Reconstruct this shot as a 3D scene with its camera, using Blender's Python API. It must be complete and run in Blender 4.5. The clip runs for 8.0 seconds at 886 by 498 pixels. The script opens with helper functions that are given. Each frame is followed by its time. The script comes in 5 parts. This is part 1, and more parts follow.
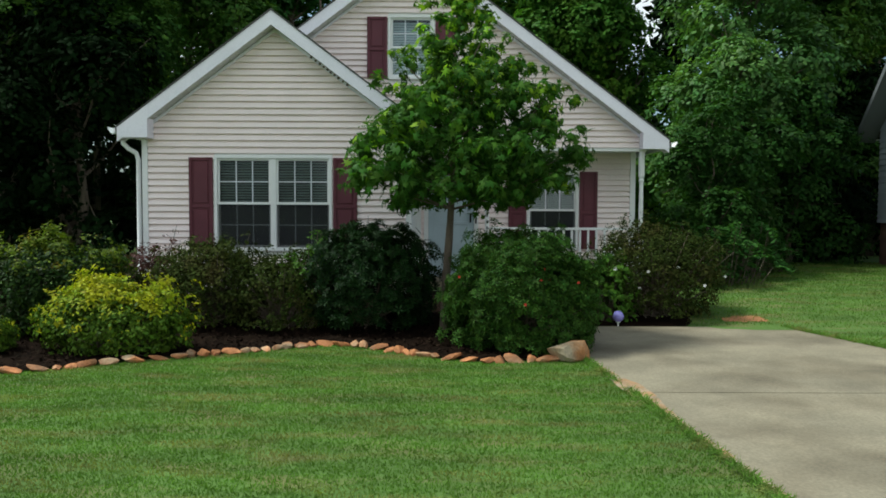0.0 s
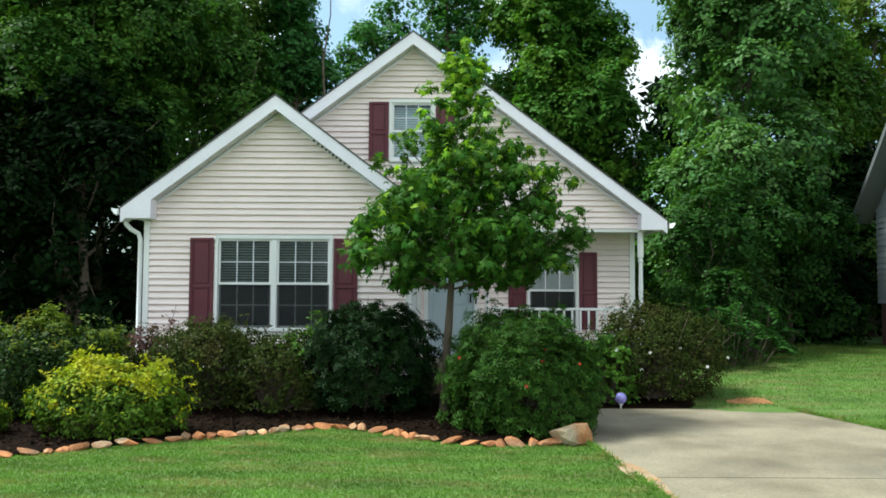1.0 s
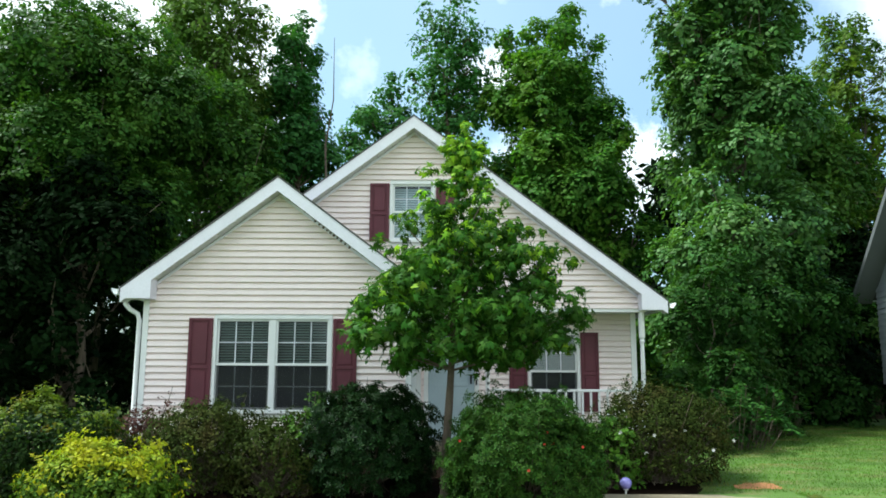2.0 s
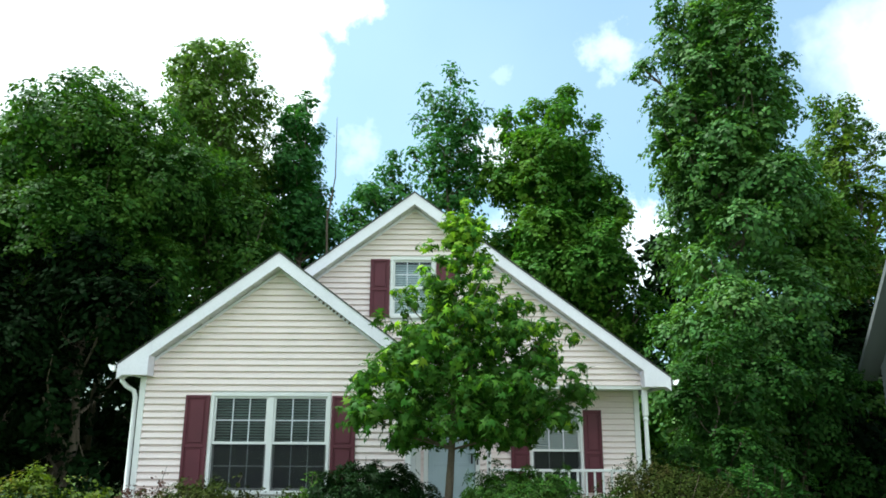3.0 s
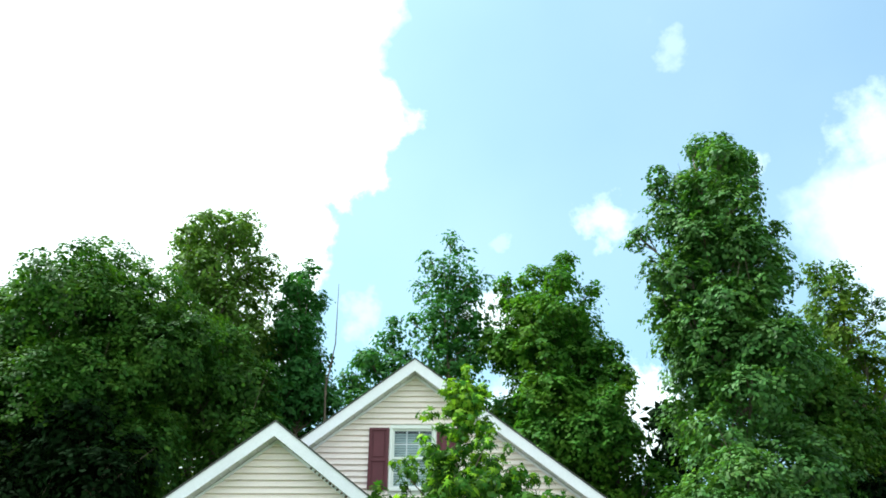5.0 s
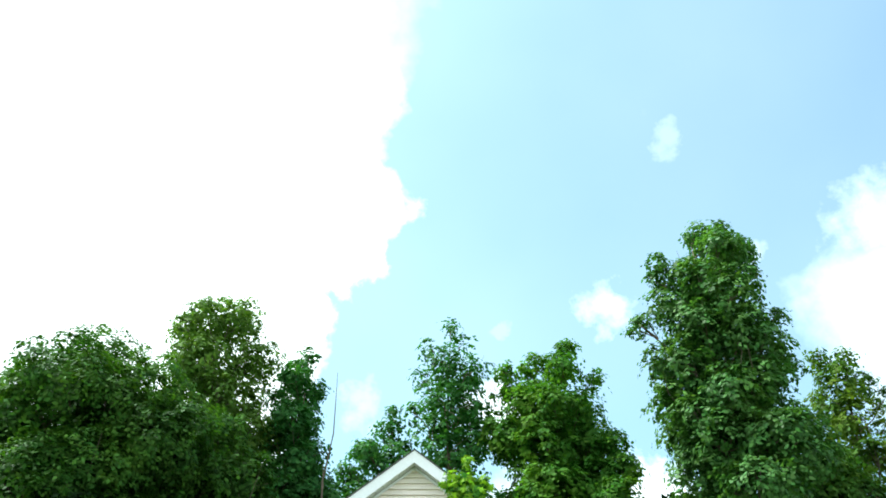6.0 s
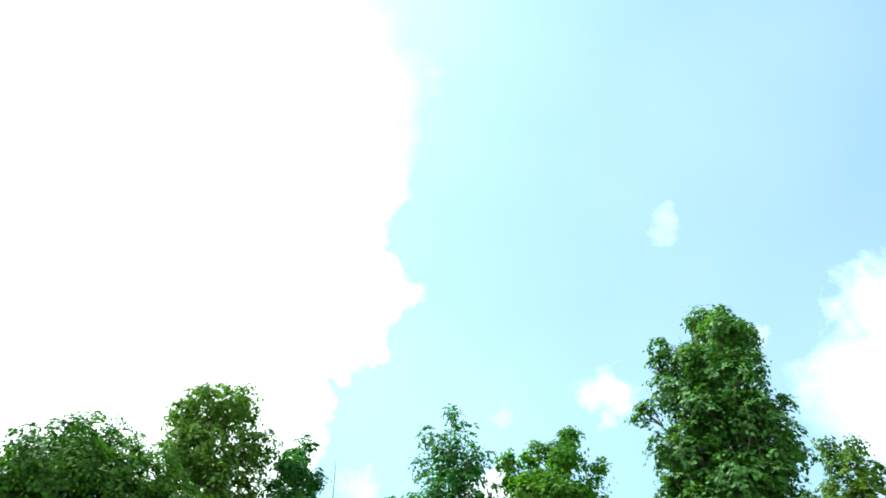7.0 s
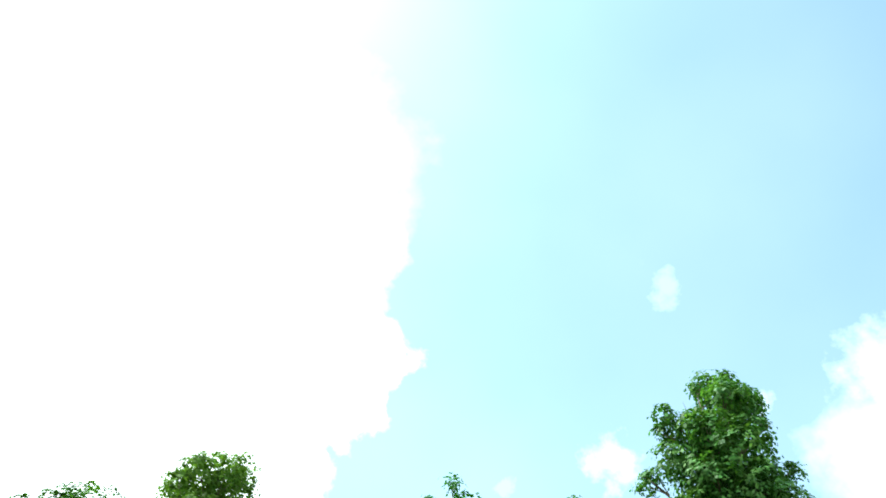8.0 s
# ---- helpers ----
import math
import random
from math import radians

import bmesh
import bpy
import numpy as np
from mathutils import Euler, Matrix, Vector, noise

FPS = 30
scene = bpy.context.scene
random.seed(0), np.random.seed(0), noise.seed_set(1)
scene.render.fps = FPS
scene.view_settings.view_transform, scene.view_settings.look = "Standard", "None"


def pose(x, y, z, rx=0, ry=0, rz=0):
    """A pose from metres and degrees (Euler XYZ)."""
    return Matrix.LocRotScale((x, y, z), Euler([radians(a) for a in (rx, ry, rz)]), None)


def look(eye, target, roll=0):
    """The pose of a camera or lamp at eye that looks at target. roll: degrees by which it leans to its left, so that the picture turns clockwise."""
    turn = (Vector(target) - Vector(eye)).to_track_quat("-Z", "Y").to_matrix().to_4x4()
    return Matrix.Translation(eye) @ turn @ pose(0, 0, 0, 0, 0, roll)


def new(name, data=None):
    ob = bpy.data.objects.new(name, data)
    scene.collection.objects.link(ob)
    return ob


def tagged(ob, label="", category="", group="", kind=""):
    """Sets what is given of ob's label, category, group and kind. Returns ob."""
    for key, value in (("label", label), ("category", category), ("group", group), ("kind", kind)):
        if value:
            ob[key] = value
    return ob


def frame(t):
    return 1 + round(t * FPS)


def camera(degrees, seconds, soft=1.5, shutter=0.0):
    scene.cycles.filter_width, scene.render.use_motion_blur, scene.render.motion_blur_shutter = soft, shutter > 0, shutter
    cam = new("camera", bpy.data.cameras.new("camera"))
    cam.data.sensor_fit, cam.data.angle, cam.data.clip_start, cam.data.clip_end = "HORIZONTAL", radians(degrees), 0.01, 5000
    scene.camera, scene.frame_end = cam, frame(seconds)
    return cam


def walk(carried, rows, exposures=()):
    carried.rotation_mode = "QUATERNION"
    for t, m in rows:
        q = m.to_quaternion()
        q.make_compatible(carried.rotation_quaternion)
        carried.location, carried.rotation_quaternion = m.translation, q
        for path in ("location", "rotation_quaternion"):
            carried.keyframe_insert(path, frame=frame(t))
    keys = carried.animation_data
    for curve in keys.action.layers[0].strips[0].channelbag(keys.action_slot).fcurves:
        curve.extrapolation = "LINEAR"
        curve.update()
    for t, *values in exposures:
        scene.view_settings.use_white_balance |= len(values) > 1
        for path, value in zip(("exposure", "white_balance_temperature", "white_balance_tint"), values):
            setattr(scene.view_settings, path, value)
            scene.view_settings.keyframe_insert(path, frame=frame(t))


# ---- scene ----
cam = camera(60.2, 8.0, soft=1.7)
EYE = (0.0, 0.0, 1.6)
# seconds, yaw, pitch, roll in degrees: a hand-held tilt from the lawn up into the sky
TILT = [(0.0, 0.00, -2.87, 0.26), (0.5, 0.01, 0.07, 0.26), (1.0, 0.03, 3.14, 0.29), (1.5, 0.04, 6.21, 0.28),
        (3.0, 0.12, 14.80, 0.30), (3.5, 0.13, 17.70, 0.32), (4.0, 0.18, 20.66, 0.33), (4.5, 0.20, 23.93, 0.26),
        (6.0, 0.23, 33.75, 0.13), (6.5, 0.26, 37.09, 0.15), (7.0, 0.31, 40.10, 0.16), (7.5, 0.32, 42.66, 0.07),
        (8.0, 0.37, 44.97, 0.04)]


def aim(yaw, pitch, roll):
    a, b = radians(yaw), radians(pitch)
    ahead = Vector((-math.sin(a) * math.cos(b), math.cos(a) * math.cos(b), math.sin(b)))
    return look(EYE, Vector(EYE) + ahead, roll)


walk(cam, [(t, aim(y, p, r)) for t, y, p, r in TILT],
     exposures=[(0.0, -0.04, 5950, 0), (0.5, 0.52, 5950, 0), (1.0, 0.60, 5900, -1), (1.5, 0.65, 5850, -2), (3.0, 0.78, 5800, -5),
                (4.5, 0.90, 5800, -7), (6.0, 1.00, 5850, -10), (8.0, 1.15, 5850, -10)])

# ---- light: a bright sky with broken cloud, the sun veiled high on the left ----
SUN_AZ, SUN_EL = radians(-84), radians(60)


def heading(az, el):
    return Vector((math.sin(az) * math.cos(el), math.cos(az) * math.cos(el), math.sin(el)))


world = bpy.data.worlds.new("sky")
scene.world = world
world.use_nodes = True
wt = world.node_tree
wt.nodes.clear()


def wnode(kind, **values):
    n = wt.nodes.new(kind)
    for k, v in values.items():
        n.inputs[int(k[1:])].default_value = v
    return n


def wmath(op, a, b=None, c=None, clamp=False):
    n = wt.nodes.new("ShaderNodeMath")
    n.operation, n.use_clamp = op, clamp
    for i, v in enumerate((a, b, c)):
        if v is None:
            continue
        if isinstance(v, (int, float)):
            n.inputs[i].default_value = v
        else:
            wt.links.new(v, n.inputs[i])
    return n.outputs[0]


coord = wt.nodes.new("ShaderNodeTexCoord").outputs["Generated"]
sky = wt.nodes.new("ShaderNodeTexSky")
sky.sky_type, sky.sun_disc, sky.sun_elevation, sky.sun_rotation = "NISHITA", False, SUN_EL, SUN_AZ
sky.air_density, sky.dust_density, sky.ozone_density = 1.0, 4.0, 0.7
bg_sky = wt.nodes.new("ShaderNodeBackground")
bg_sky.inputs[1].default_value = 0.15
# a tint multiplied into the sky colour shifts the blue towards cyan
cyan_tint = wt.nodes.new("ShaderNodeMix")
cyan_tint.data_type, cyan_tint.blend_type = "RGBA", "MULTIPLY"
cyan_tint.inputs[0].default_value, cyan_tint.inputs[7].default_value = 1.0, (0.82, 1.0, 1.0, 1)
wt.links.new(sky.outputs[0], cyan_tint.inputs[6])
wt.links.new(cyan_tint.outputs[2], bg_sky.inputs[0])
bg_cloud = wt.nodes.new("ShaderNodeBackground")
bg_cloud.inputs[0].default_value, bg_cloud.inputs[1].default_value = (1.0, 0.985, 0.98, 1), 1.08
billow = wt.nodes.new("ShaderNodeTexNoise")
billow.inputs["Scale"].default_value, billow.inputs["Detail"].default_value = 5.0, 5.0
wt.links.new(coord, billow.inputs["Vector"])
wt.links.new(wmath("MULTIPLY_ADD", billow.outputs[0], 0.34, 0.88), bg_cloud.inputs[1])
warp = wt.nodes.new("ShaderNodeTexNoise")
warp.inputs["Scale"].default_value, warp.inputs["Detail"].default_value, warp.inputs["Roughness"].default_value = 13.0, 6.0, 0.55
wt.links.new(coord, warp.inputs["Vector"])
fluff = wmath("SUBTRACT", warp.outputs[0], 0.5)
curl = wt.nodes.new("ShaderNodeTexNoise")
curl.inputs["Scale"].default_value, curl.inputs["Detail"].default_value, curl.inputs["Roughness"].default_value = 34.0, 5.0, 0.6
wt.links.new(coord, curl.inputs["Vector"])
wisp = wmath("SUBTRACT", curl.outputs[0], 0.5)
# cloud banks: azimuth, elevation, radius in degrees, softness, thickness
BANKS = [(-30, 40, 19.0, 0.08, 1), (-15.5, 26.8, 5.8, 0.16, 1), (-11.6, 36.5, 6.7, 0.14, 1), (-15, 50, 8, 0.7, 0.8), (-25, 18, 13.6, 0.2, 1),
         (34.2, 24.0, 6.4, 0.6, 0.7), (34.8, 30.5, 3.4, 1.0, 0.6), (13.4, 28.7, 2.2, 1.0, 0.5), (20.9, 40.0, 1.6, 1.0, 0.32), (19.6, 42.4, 1.3, 1.0, 0.16),
         (4.7, 27.4, 1.1, 1.0, 0.28), (-6.6, 21.9, 2.3, 1.0, 0.4), (3.9, 21.9, 2.3, 0.7, 0.95), (15, 14, 4, 0.4, 0.9), (25.6, 31.0, 1.1, 1.0, 0.35),
         (8, 12, 6, 0.5, 0.9)]
mask = None
for az, el, rad, soft_edge, thick in BANKS:
    c = heading(radians(az), radians(el))
    d = wt.nodes.new("ShaderNodeVectorMath")
    d.operation = "DISTANCE"
    wt.links.new(coord, d.inputs[0])
    d.inputs[1].default_value = c
    r = radians(rad)
    dist = wmath("MULTIPLY_ADD", fluff, 0.9 * min(r, 0.10) + 0.05, d.outputs["Value"]) if rad > 5 else wmath("MULTIPLY_ADD", wisp, 0.10 if rad > 1.9 else 0.085, d.outputs["Value"])
    ramp = wt.nodes.new("ShaderNodeMapRange")
    ramp.interpolation_type = "SMOOTHSTEP"
    wt.links.new(dist, ramp.inputs[0])
    for i, v in enumerate((r * (1.03 + soft_edge * 0.5), r * (0.97 - soft_edge), 0.0, thick)):
        ramp.inputs[i + 1].default_value = v
    mask = ramp.outputs[0] if mask is None else wmath("MAXIMUM", mask, ramp.outputs[0])
# unseen loose cloud added behind the viewer; it brightens the house front
loose = wt.nodes.new("ShaderNodeTexNoise")
loose.inputs["Scale"].default_value, loose.inputs["Detail"].default_value = 2.2, 6.0
wt.links.new(coord, loose.inputs["Vector"])
sep = wt.nodes.new("ShaderNodeSeparateXYZ")
wt.links.new(coord, sep.inputs[0])
back = wmath("MULTIPLY_ADD", sep.outputs[1], -2.0, 0.0, clamp=True)
lump = wt.nodes.new("ShaderNodeMapRange")
lump.interpolation_type = "SMOOTHSTEP"
wt.links.new(loose.outputs[0], lump.inputs[0])
lump.inputs[1].default_value, lump.inputs[2].default_value = 0.36, 0.52
mask = wmath("MAXIMUM", mask, wmath("MULTIPLY", lump.outputs[0], back))
# a thin uneven veil of high cloud lies over the blue
haze = wt.nodes.new("ShaderNodeTexNoise")
haze.inputs["Scale"].default_value, haze.inputs["Detail"].default_value = 1.7, 3.0
wt.links.new(coord, haze.inputs["Vector"])
veil = wmath("MULTIPLY_ADD", haze.outputs[0], 0.24, 0.0)
mask = wmath("MAXIMUM", mask, veil)
mix = wt.nodes.new("ShaderNodeMixShader")
wt.links.new(mask, mix.inputs[0])
wt.links.new(bg_sky.outputs[0], mix.inputs[1])
wt.links.new(bg_cloud.outputs[0], mix.inputs[2])
wt.links.new(mix.outputs[0], wt.nodes.new("ShaderNodeOutputWorld").inputs[0])

sun = new("sun", bpy.data.lights.new("sun", "SUN"))
sun.data.energy, sun.data.angle, sun.data.color = 3.9, radians(9), (1.0, 0.95, 0.86)
sun.matrix_world = look(heading(SUN_AZ, SUN_EL) * 50, (0, 0, 0))


# ---- materials ----
def material(name, base, rough=0.7, vary=0.15, scale=8.0, fine=60.0, bump=0.2, bump_scale=None, spec=0.4, metal=0.0,
             island=0.0, per_object=0.0, translucent=0.0, stretch=(1, 1, 1), second=None, second_scale=1.0, second_at=0.55, coat=0.0):
    m = bpy.data.materials.new(name)
    m.use_nodes = True
    t = m.node_tree
    b = t.nodes["Principled BSDF"]
    b.inputs["Roughness"].default_value, b.inputs["Metallic"].default_value = rough, metal
    b.inputs["Specular IOR Level"].default_value, b.inputs["Coat Weight"].default_value = spec, coat
    co = t.nodes.new("ShaderNodeTexCoord").outputs["Object"]
    mp = t.nodes.new("ShaderNodeMapping")
    mp.inputs["Scale"].default_value = stretch
    geo = t.nodes.new("ShaderNodeNewGeometry")
    t.links.new(geo.outputs["Position"], mp.inputs[0])

    def noise_at(s, detail=4.0):
        n = t.nodes.new("ShaderNodeTexNoise")
        n.inputs["Scale"].default_value, n.inputs["Detail"].default_value = s, detail
        t.links.new(mp.outputs[0], n.inputs["Vector"])
        return n.outputs[0]

    def mixed(fac, a, bb, mode="MIX"):
        x = t.nodes.new("ShaderNodeMix")
        x.data_type, x.blend_type = "RGBA", mode
        for i, v in ((0, fac), (6, a), (7, bb)):
            if hasattr(v, "is_linked"):
                t.links.new(v, x.inputs[i])
            else:
                x.inputs[i].default_value = v
        return x.outputs[2]

    def ramp(v, lo, hi, a=0.0, bb=1.0):
        x = t.nodes.new("ShaderNodeMapRange")
        t.links.new(v, x.inputs[0])
        for i, q in enumerate((lo, hi, a, bb)):
            x.inputs[i + 1].default_value = q
        return x.outputs[0]

    col = (*base, 1)
    if second:
        col = mixed(ramp(noise_at(second_scale, 6.0), second_at - 0.1, second_at + 0.1), col, (*second, 1))
    big, small = noise_at(scale), noise_at(fine, 3.0)
    hsv = t.nodes.new("ShaderNodeHueSaturation")
    if hasattr(col, "is_linked"):
        t.links.new(col, hsv.inputs["Color"])
    else:
        hsv.inputs["Color"].default_value = col
    add = t.nodes.new("ShaderNodeMath")
    add.operation = "MULTIPLY"
    t.links.new(ramp(big, 0.3, 0.7, 1 - vary, 1 + vary), add.inputs[0])
    t.links.new(ramp(small, 0.3, 0.7, 1 - vary * 0.6, 1 + vary * 0.6), add.inputs[1])
    val = add.outputs[0]
    for amount, source in ((island, geo.outputs["Random Per Island"]), (per_object, None)):
        if amount:
            if source is None:
                source = t.nodes.new("ShaderNodeObjectInfo").outputs["Random"]
            k = t.nodes.new("ShaderNodeMath")
            k.operation = "MULTIPLY"
            t.links.new(val, k.inputs[0])
            t.links.new(ramp(source, 0, 1, 1 - amount, 1 + amount), k.inputs[1])
            val = k.outputs[0]
    t.links.new(val, hsv.inputs["Value"])
    if island:
        w = t.nodes.new("ShaderNodeTexWhiteNoise")
        w.noise_dimensions = "1D"
        t.links.new(geo.outputs["Random Per Island"], w.inputs["W"])
        t.links.new(ramp(w.outputs[0], 0, 1, 0.5 - 0.04 * island, 0.5 + 0.03 * island), hsv.inputs["Hue"])
    t.links.new(hsv.outputs[0], b.inputs["Base Color"])
    if bump:
        bn = t.nodes.new("ShaderNodeBump")
        bn.inputs["Strength"].default_value, bn.inputs["Distance"].default_value = bump, 0.01
        t.links.new(noise_at(bump_scale or fine, 5.0), bn.inputs["Height"])
        t.links.new(bn.outputs[0], b.inputs["Normal"])
    if translucent:
        tr = t.nodes.new("ShaderNodeBsdfTranslucent")
        t.links.new(mixed(1.0, hsv.outputs[0], (1.5, 1.6, 0.6, 1), "MULTIPLY"), tr.inputs[0])
        ms = t.nodes.new("ShaderNodeMixShader")
        ms.inputs[0].default_value = translucent
        t.links.new(b.outputs[0], ms.inputs[1])
        t.links.new(tr.outputs[0], ms.inputs[2])
        t.links.new(ms.outputs[0], t.nodes["Material Output"].inputs[0])
    return m


def glass(name, tint=(0.9, 0.95, 0.93)):
    m = bpy.data.materials.new(name)
    m.use_nodes = True
    b = m.node_tree.nodes["Principled BSDF"]
    b.inputs["Base Color"].default_value = (*tint, 1)
    b.inputs["Roughness"].default_value, b.inputs["Transmission Weight"].default_value, b.inputs["IOR"].default_value = 0.02, 1.0, 1.45
    return m


def screen_mesh(name):
    """Fine dark insect mesh: half of it thread, half of it open."""
    m = bpy.data.materials.new(name)
    m.use_nodes = True
    t = m.node_tree
    b = t.nodes["Principled BSDF"]
    b.inputs["Base Color"].default_value, b.inputs["Roughness"].default_value = (0.022, 0.024, 0.027, 1), 0.8
    o, x = t.nodes.new("ShaderNodeBsdfTransparent"), t.nodes.new("ShaderNodeMixShader")
    x.inputs[0].default_value = 0.42
    t.links.new(o.outputs[0], x.inputs[1])
    t.links.new(b.outputs[0], x.inputs[2])
    t.links.new(x.outputs[0], t.nodes["Material Output"].inputs[0])
    return m


SCREEN = screen_mesh("insect screen")
SIDING = material("vinyl siding", (0.86, 0.74, 0.715), 0.55, 0.05, 1.2, 40, 0.06, 120, per_object=0.03)
TRIM = material("white aluminium trim", (0.86, 0.825, 0.90), 0.45, 0.05, 2.0, 30, 0.05)
WHITE = material("white vinyl", (0.80, 0.80, 0.79), 0.4, 0.03, 3.0, 40, 0.03)
SOFFIT = material("perforated soffit", (0.70, 0.70, 0.69), 0.6, 0.08, 3.0, 50, 0.1)
MAROON = material("maroon shutter", (0.105, 0.022, 0.034), 0.55, 0.12, 3.0, 60, 0.08)
SHINGLE = material("asphalt shingle", (0.085, 0.08, 0.078), 0.95, 0.25, 3.0, 90, 0.6)
PANE = glass("window glass")
# colour taken near black: the rooms' gloom is in the paint
DARK = material("blackened room shell", (0.03, 0.032, 0.036), 0.9, 0.1)
BLIND = material("white blind", (0.42, 0.52, 0.58), 0.6, 0.05)
# darker copy of the blind, with the shade behind glass in its colour
BLIND_DIM = material("grey green shaded blind", (0.16, 0.21, 0.195), 0.6, 0.05)
DOOR = material("pale blue door", (0.44, 0.53, 0.58), 0.5, 0.05, 2.0)
BLACK = material("black metal", (0.02, 0.02, 0.022), 0.4, 0.1, metal=0.6)
CONCRETE = material("weathered concrete", (0.218, 0.184, 0.126), 0.9, 0.26, 1.1, 45, 0.25, 120, second=(0.150, 0.122, 0.080), second_scale=0.9, second_at=0.55, stretch=(1.0, 1.1, 1))
CLAY = material("red clay soil", (0.38, 0.17, 0.07), 0.95, 0.25, 3.0, 40, 0.8)
# brown bark, darkened further with the shrubs' shadow in the colour
MULCH = material("shade-dark bark mulch", (0.009, 0.005, 0.003), 0.95, 0.4, 5.0, 60, 1.0, 45, spec=0.04)
TURF = material("mown turf", (0.074, 0.135, 0.021), 0.95, 0.22, 1.6, 34, 0.7, 70, second=(0.128, 0.122, 0.042), second_scale=2.2, second_at=0.6, stretch=(0.6, 1.9, 1))
BLADE = material("grass blades", (0.104, 0.196, 0.030), 0.9, 0.26, 1.6, 9, 0, island=0.10, translucent=0.3, second=(0.225, 0.205, 0.075), second_scale=2.0, second_at=0.6, stretch=(0.6, 1.9, 1), spec=0.15)
STONE = material("ochre field stone", (0.34, 0.135, 0.05), 0.85, 0.3, 9.0, 50, 0.9, 30, per_object=0.35, second=(0.32, 0.24, 0.15), second_scale=2.6, second_at=0.60)
BARK = material("grey brown bark", (0.13, 0.10, 0.075), 0.95, 0.3, 6.0, 50, 1.0, 40, stretch=(3, 3, 0.6))
BRICK = material("brown brick", (0.11, 0.055, 0.04), 0.9, 0.25, 4.0, 40, 0.5)
GREY_SIDING = material("grey siding", (0.27, 0.29, 0.31), 0.6, 0.06, 1.0)
NB_TRIM = material("dull grey trim", (0.14, 0.145, 0.15), 0.6, 0.06, 1.0)
BALL = material("lavender glass ball", (0.28, 0.25, 0.62), 0.12, 0.1, 6.0, coat=0.5)
RED = material("red blossom", (0.55, 0.035, 0.02), 0.6, 0.1)
PETAL = material("white blossom", (0.8, 0.78, 0.74), 0.6, 0.05)


def foliage(name, base, vary=0.35, tr=0.22, rough=0.5, second=None, at=0.55, size=0.7, spec=0.06):
    return material(name, base, rough, 0.14, 0.5, 3.0, 0, island=vary, translucent=tr, second=second, second_scale=size, second_at=at, spec=spec)


LEAF_OAK = foliage("dark oak foliage", (0.042, 0.100, 0.016), 0.4, 0.32, 0.55, (0.074, 0.152, 0.020), 0.56, 0.8, 0.08)
LEAF_POPLAR = foliage("poplar foliage", (0.062, 0.150, 0.021), 0.35, 0.36, 0.55, (0.115, 0.215, 0.024), 0.56, 0.6)
LEAF_GIANT = foliage("tall poplar foliage", (0.062, 0.140, 0.032), 0.4, 0.3, 0.5, (0.105, 0.195, 0.046), 0.58, 0.9, 0.14)
LEAF_BLUE = foliage("blue green foliage", (0.050, 0.138, 0.034), 0.35, 0.34, 0.5, spec=0.08)
LEAF_OLIVE = foliage("olive foliage", (0.098, 0.168, 0.032), 0.35, 0.3)
LEAF_YELLOW = foliage("yellowish foliage", (0.12, 0.18, 0.02), 0.4, 0.32, second=(0.06, 0.12, 0.02), at=0.5, size=0.6)
# near-black leaf colour: the wood's deep shade is put into it
LEAF_DEEP_SHADE = foliage("foliage with deep shade in its colour", (0.006, 0.015, 0.004), 0.4, 0.12, 0.7, spec=0.02)
# sapling leaves with the bank's shade put into a darker colour
LEAF_SHADE = foliage("shade-darkened sapling leaves", (0.026, 0.068, 0.012), 0.35, 0.25)
LEAF_FERN = foliage("ferny sumac leaves", (0.036, 0.095, 0.018), 0.25, 0.25)
LEAF_MAPLE = foliage("young maple foliage", (0.042, 0.104, 0.013), 0.45, 0.3)
# yellow green of fresh leaves, lightened for sun on the maple's top
LEAF_LIME = foliage("yellow green sunlit new leaves", (0.165, 0.29, 0.022), 0.4, 0.4)
LEAF_GOLD = foliage("golden new growth", (0.32, 0.315, 0.012), 0.4, 0.3, second=(0.19, 0.25, 0.018), at=0.53, size=3.5)
LEAF_PRIVET = foliage("green privet leaves", (0.060, 0.108, 0.011), 0.4, 0.2)
LEAF_ABELIA = foliage("green shrub leaves", (0.017, 0.037, 0.006), 0.5, 0.2)
LEAF_TIPS = foliage("yellow orange shoots", (0.095, 0.135, 0.014), 0.45, 0.3, second=(0.24, 0.10, 0.015), at=0.68, size=3.0)
LEAF_RUSSET = foliage("russet foliage", (0.070, 0.032, 0.028), 0.35, 0.2)
LEAF_BROWN = foliage("olive brown shrub", (0.031, 0.045, 0.009), 0.5, 0.15, 0.7, second=(0.042, 0.038, 0.011), at=0.61, size=2.0, spec=0.03)
LEAF_GLOSS = foliage("glossy dark shrub", (0.010, 0.028, 0.006), 0.5, 0.1, 0.5, spec=0.07)
LEAF_AZALEA = foliage("azalea foliage", (0.034, 0.080, 0.011), 0.5, 0.2)
LEAF_VINE = foliage("fresh vine foliage", (0.072, 0.155, 0.018), 0.3, 0.3)


# ---- mesh helpers ----
def mesh_of(name, verts, faces, mat, smooth=False):
    me = bpy.data.meshes.new(name)
    me.from_pydata([tuple(v) for v in verts], [], faces)
    me.materials.append(mat)
    if smooth:
        me.polygons.foreach_set("use_smooth", [True] * len(me.polygons))
    me.update()
    return me


def piece(name, verts, faces, mat, parent=None, label="", smooth=False):
    ob = new(name, mesh_of(name, verts, faces, mat, smooth))
    ob.parent = parent
    return tagged(ob, label)


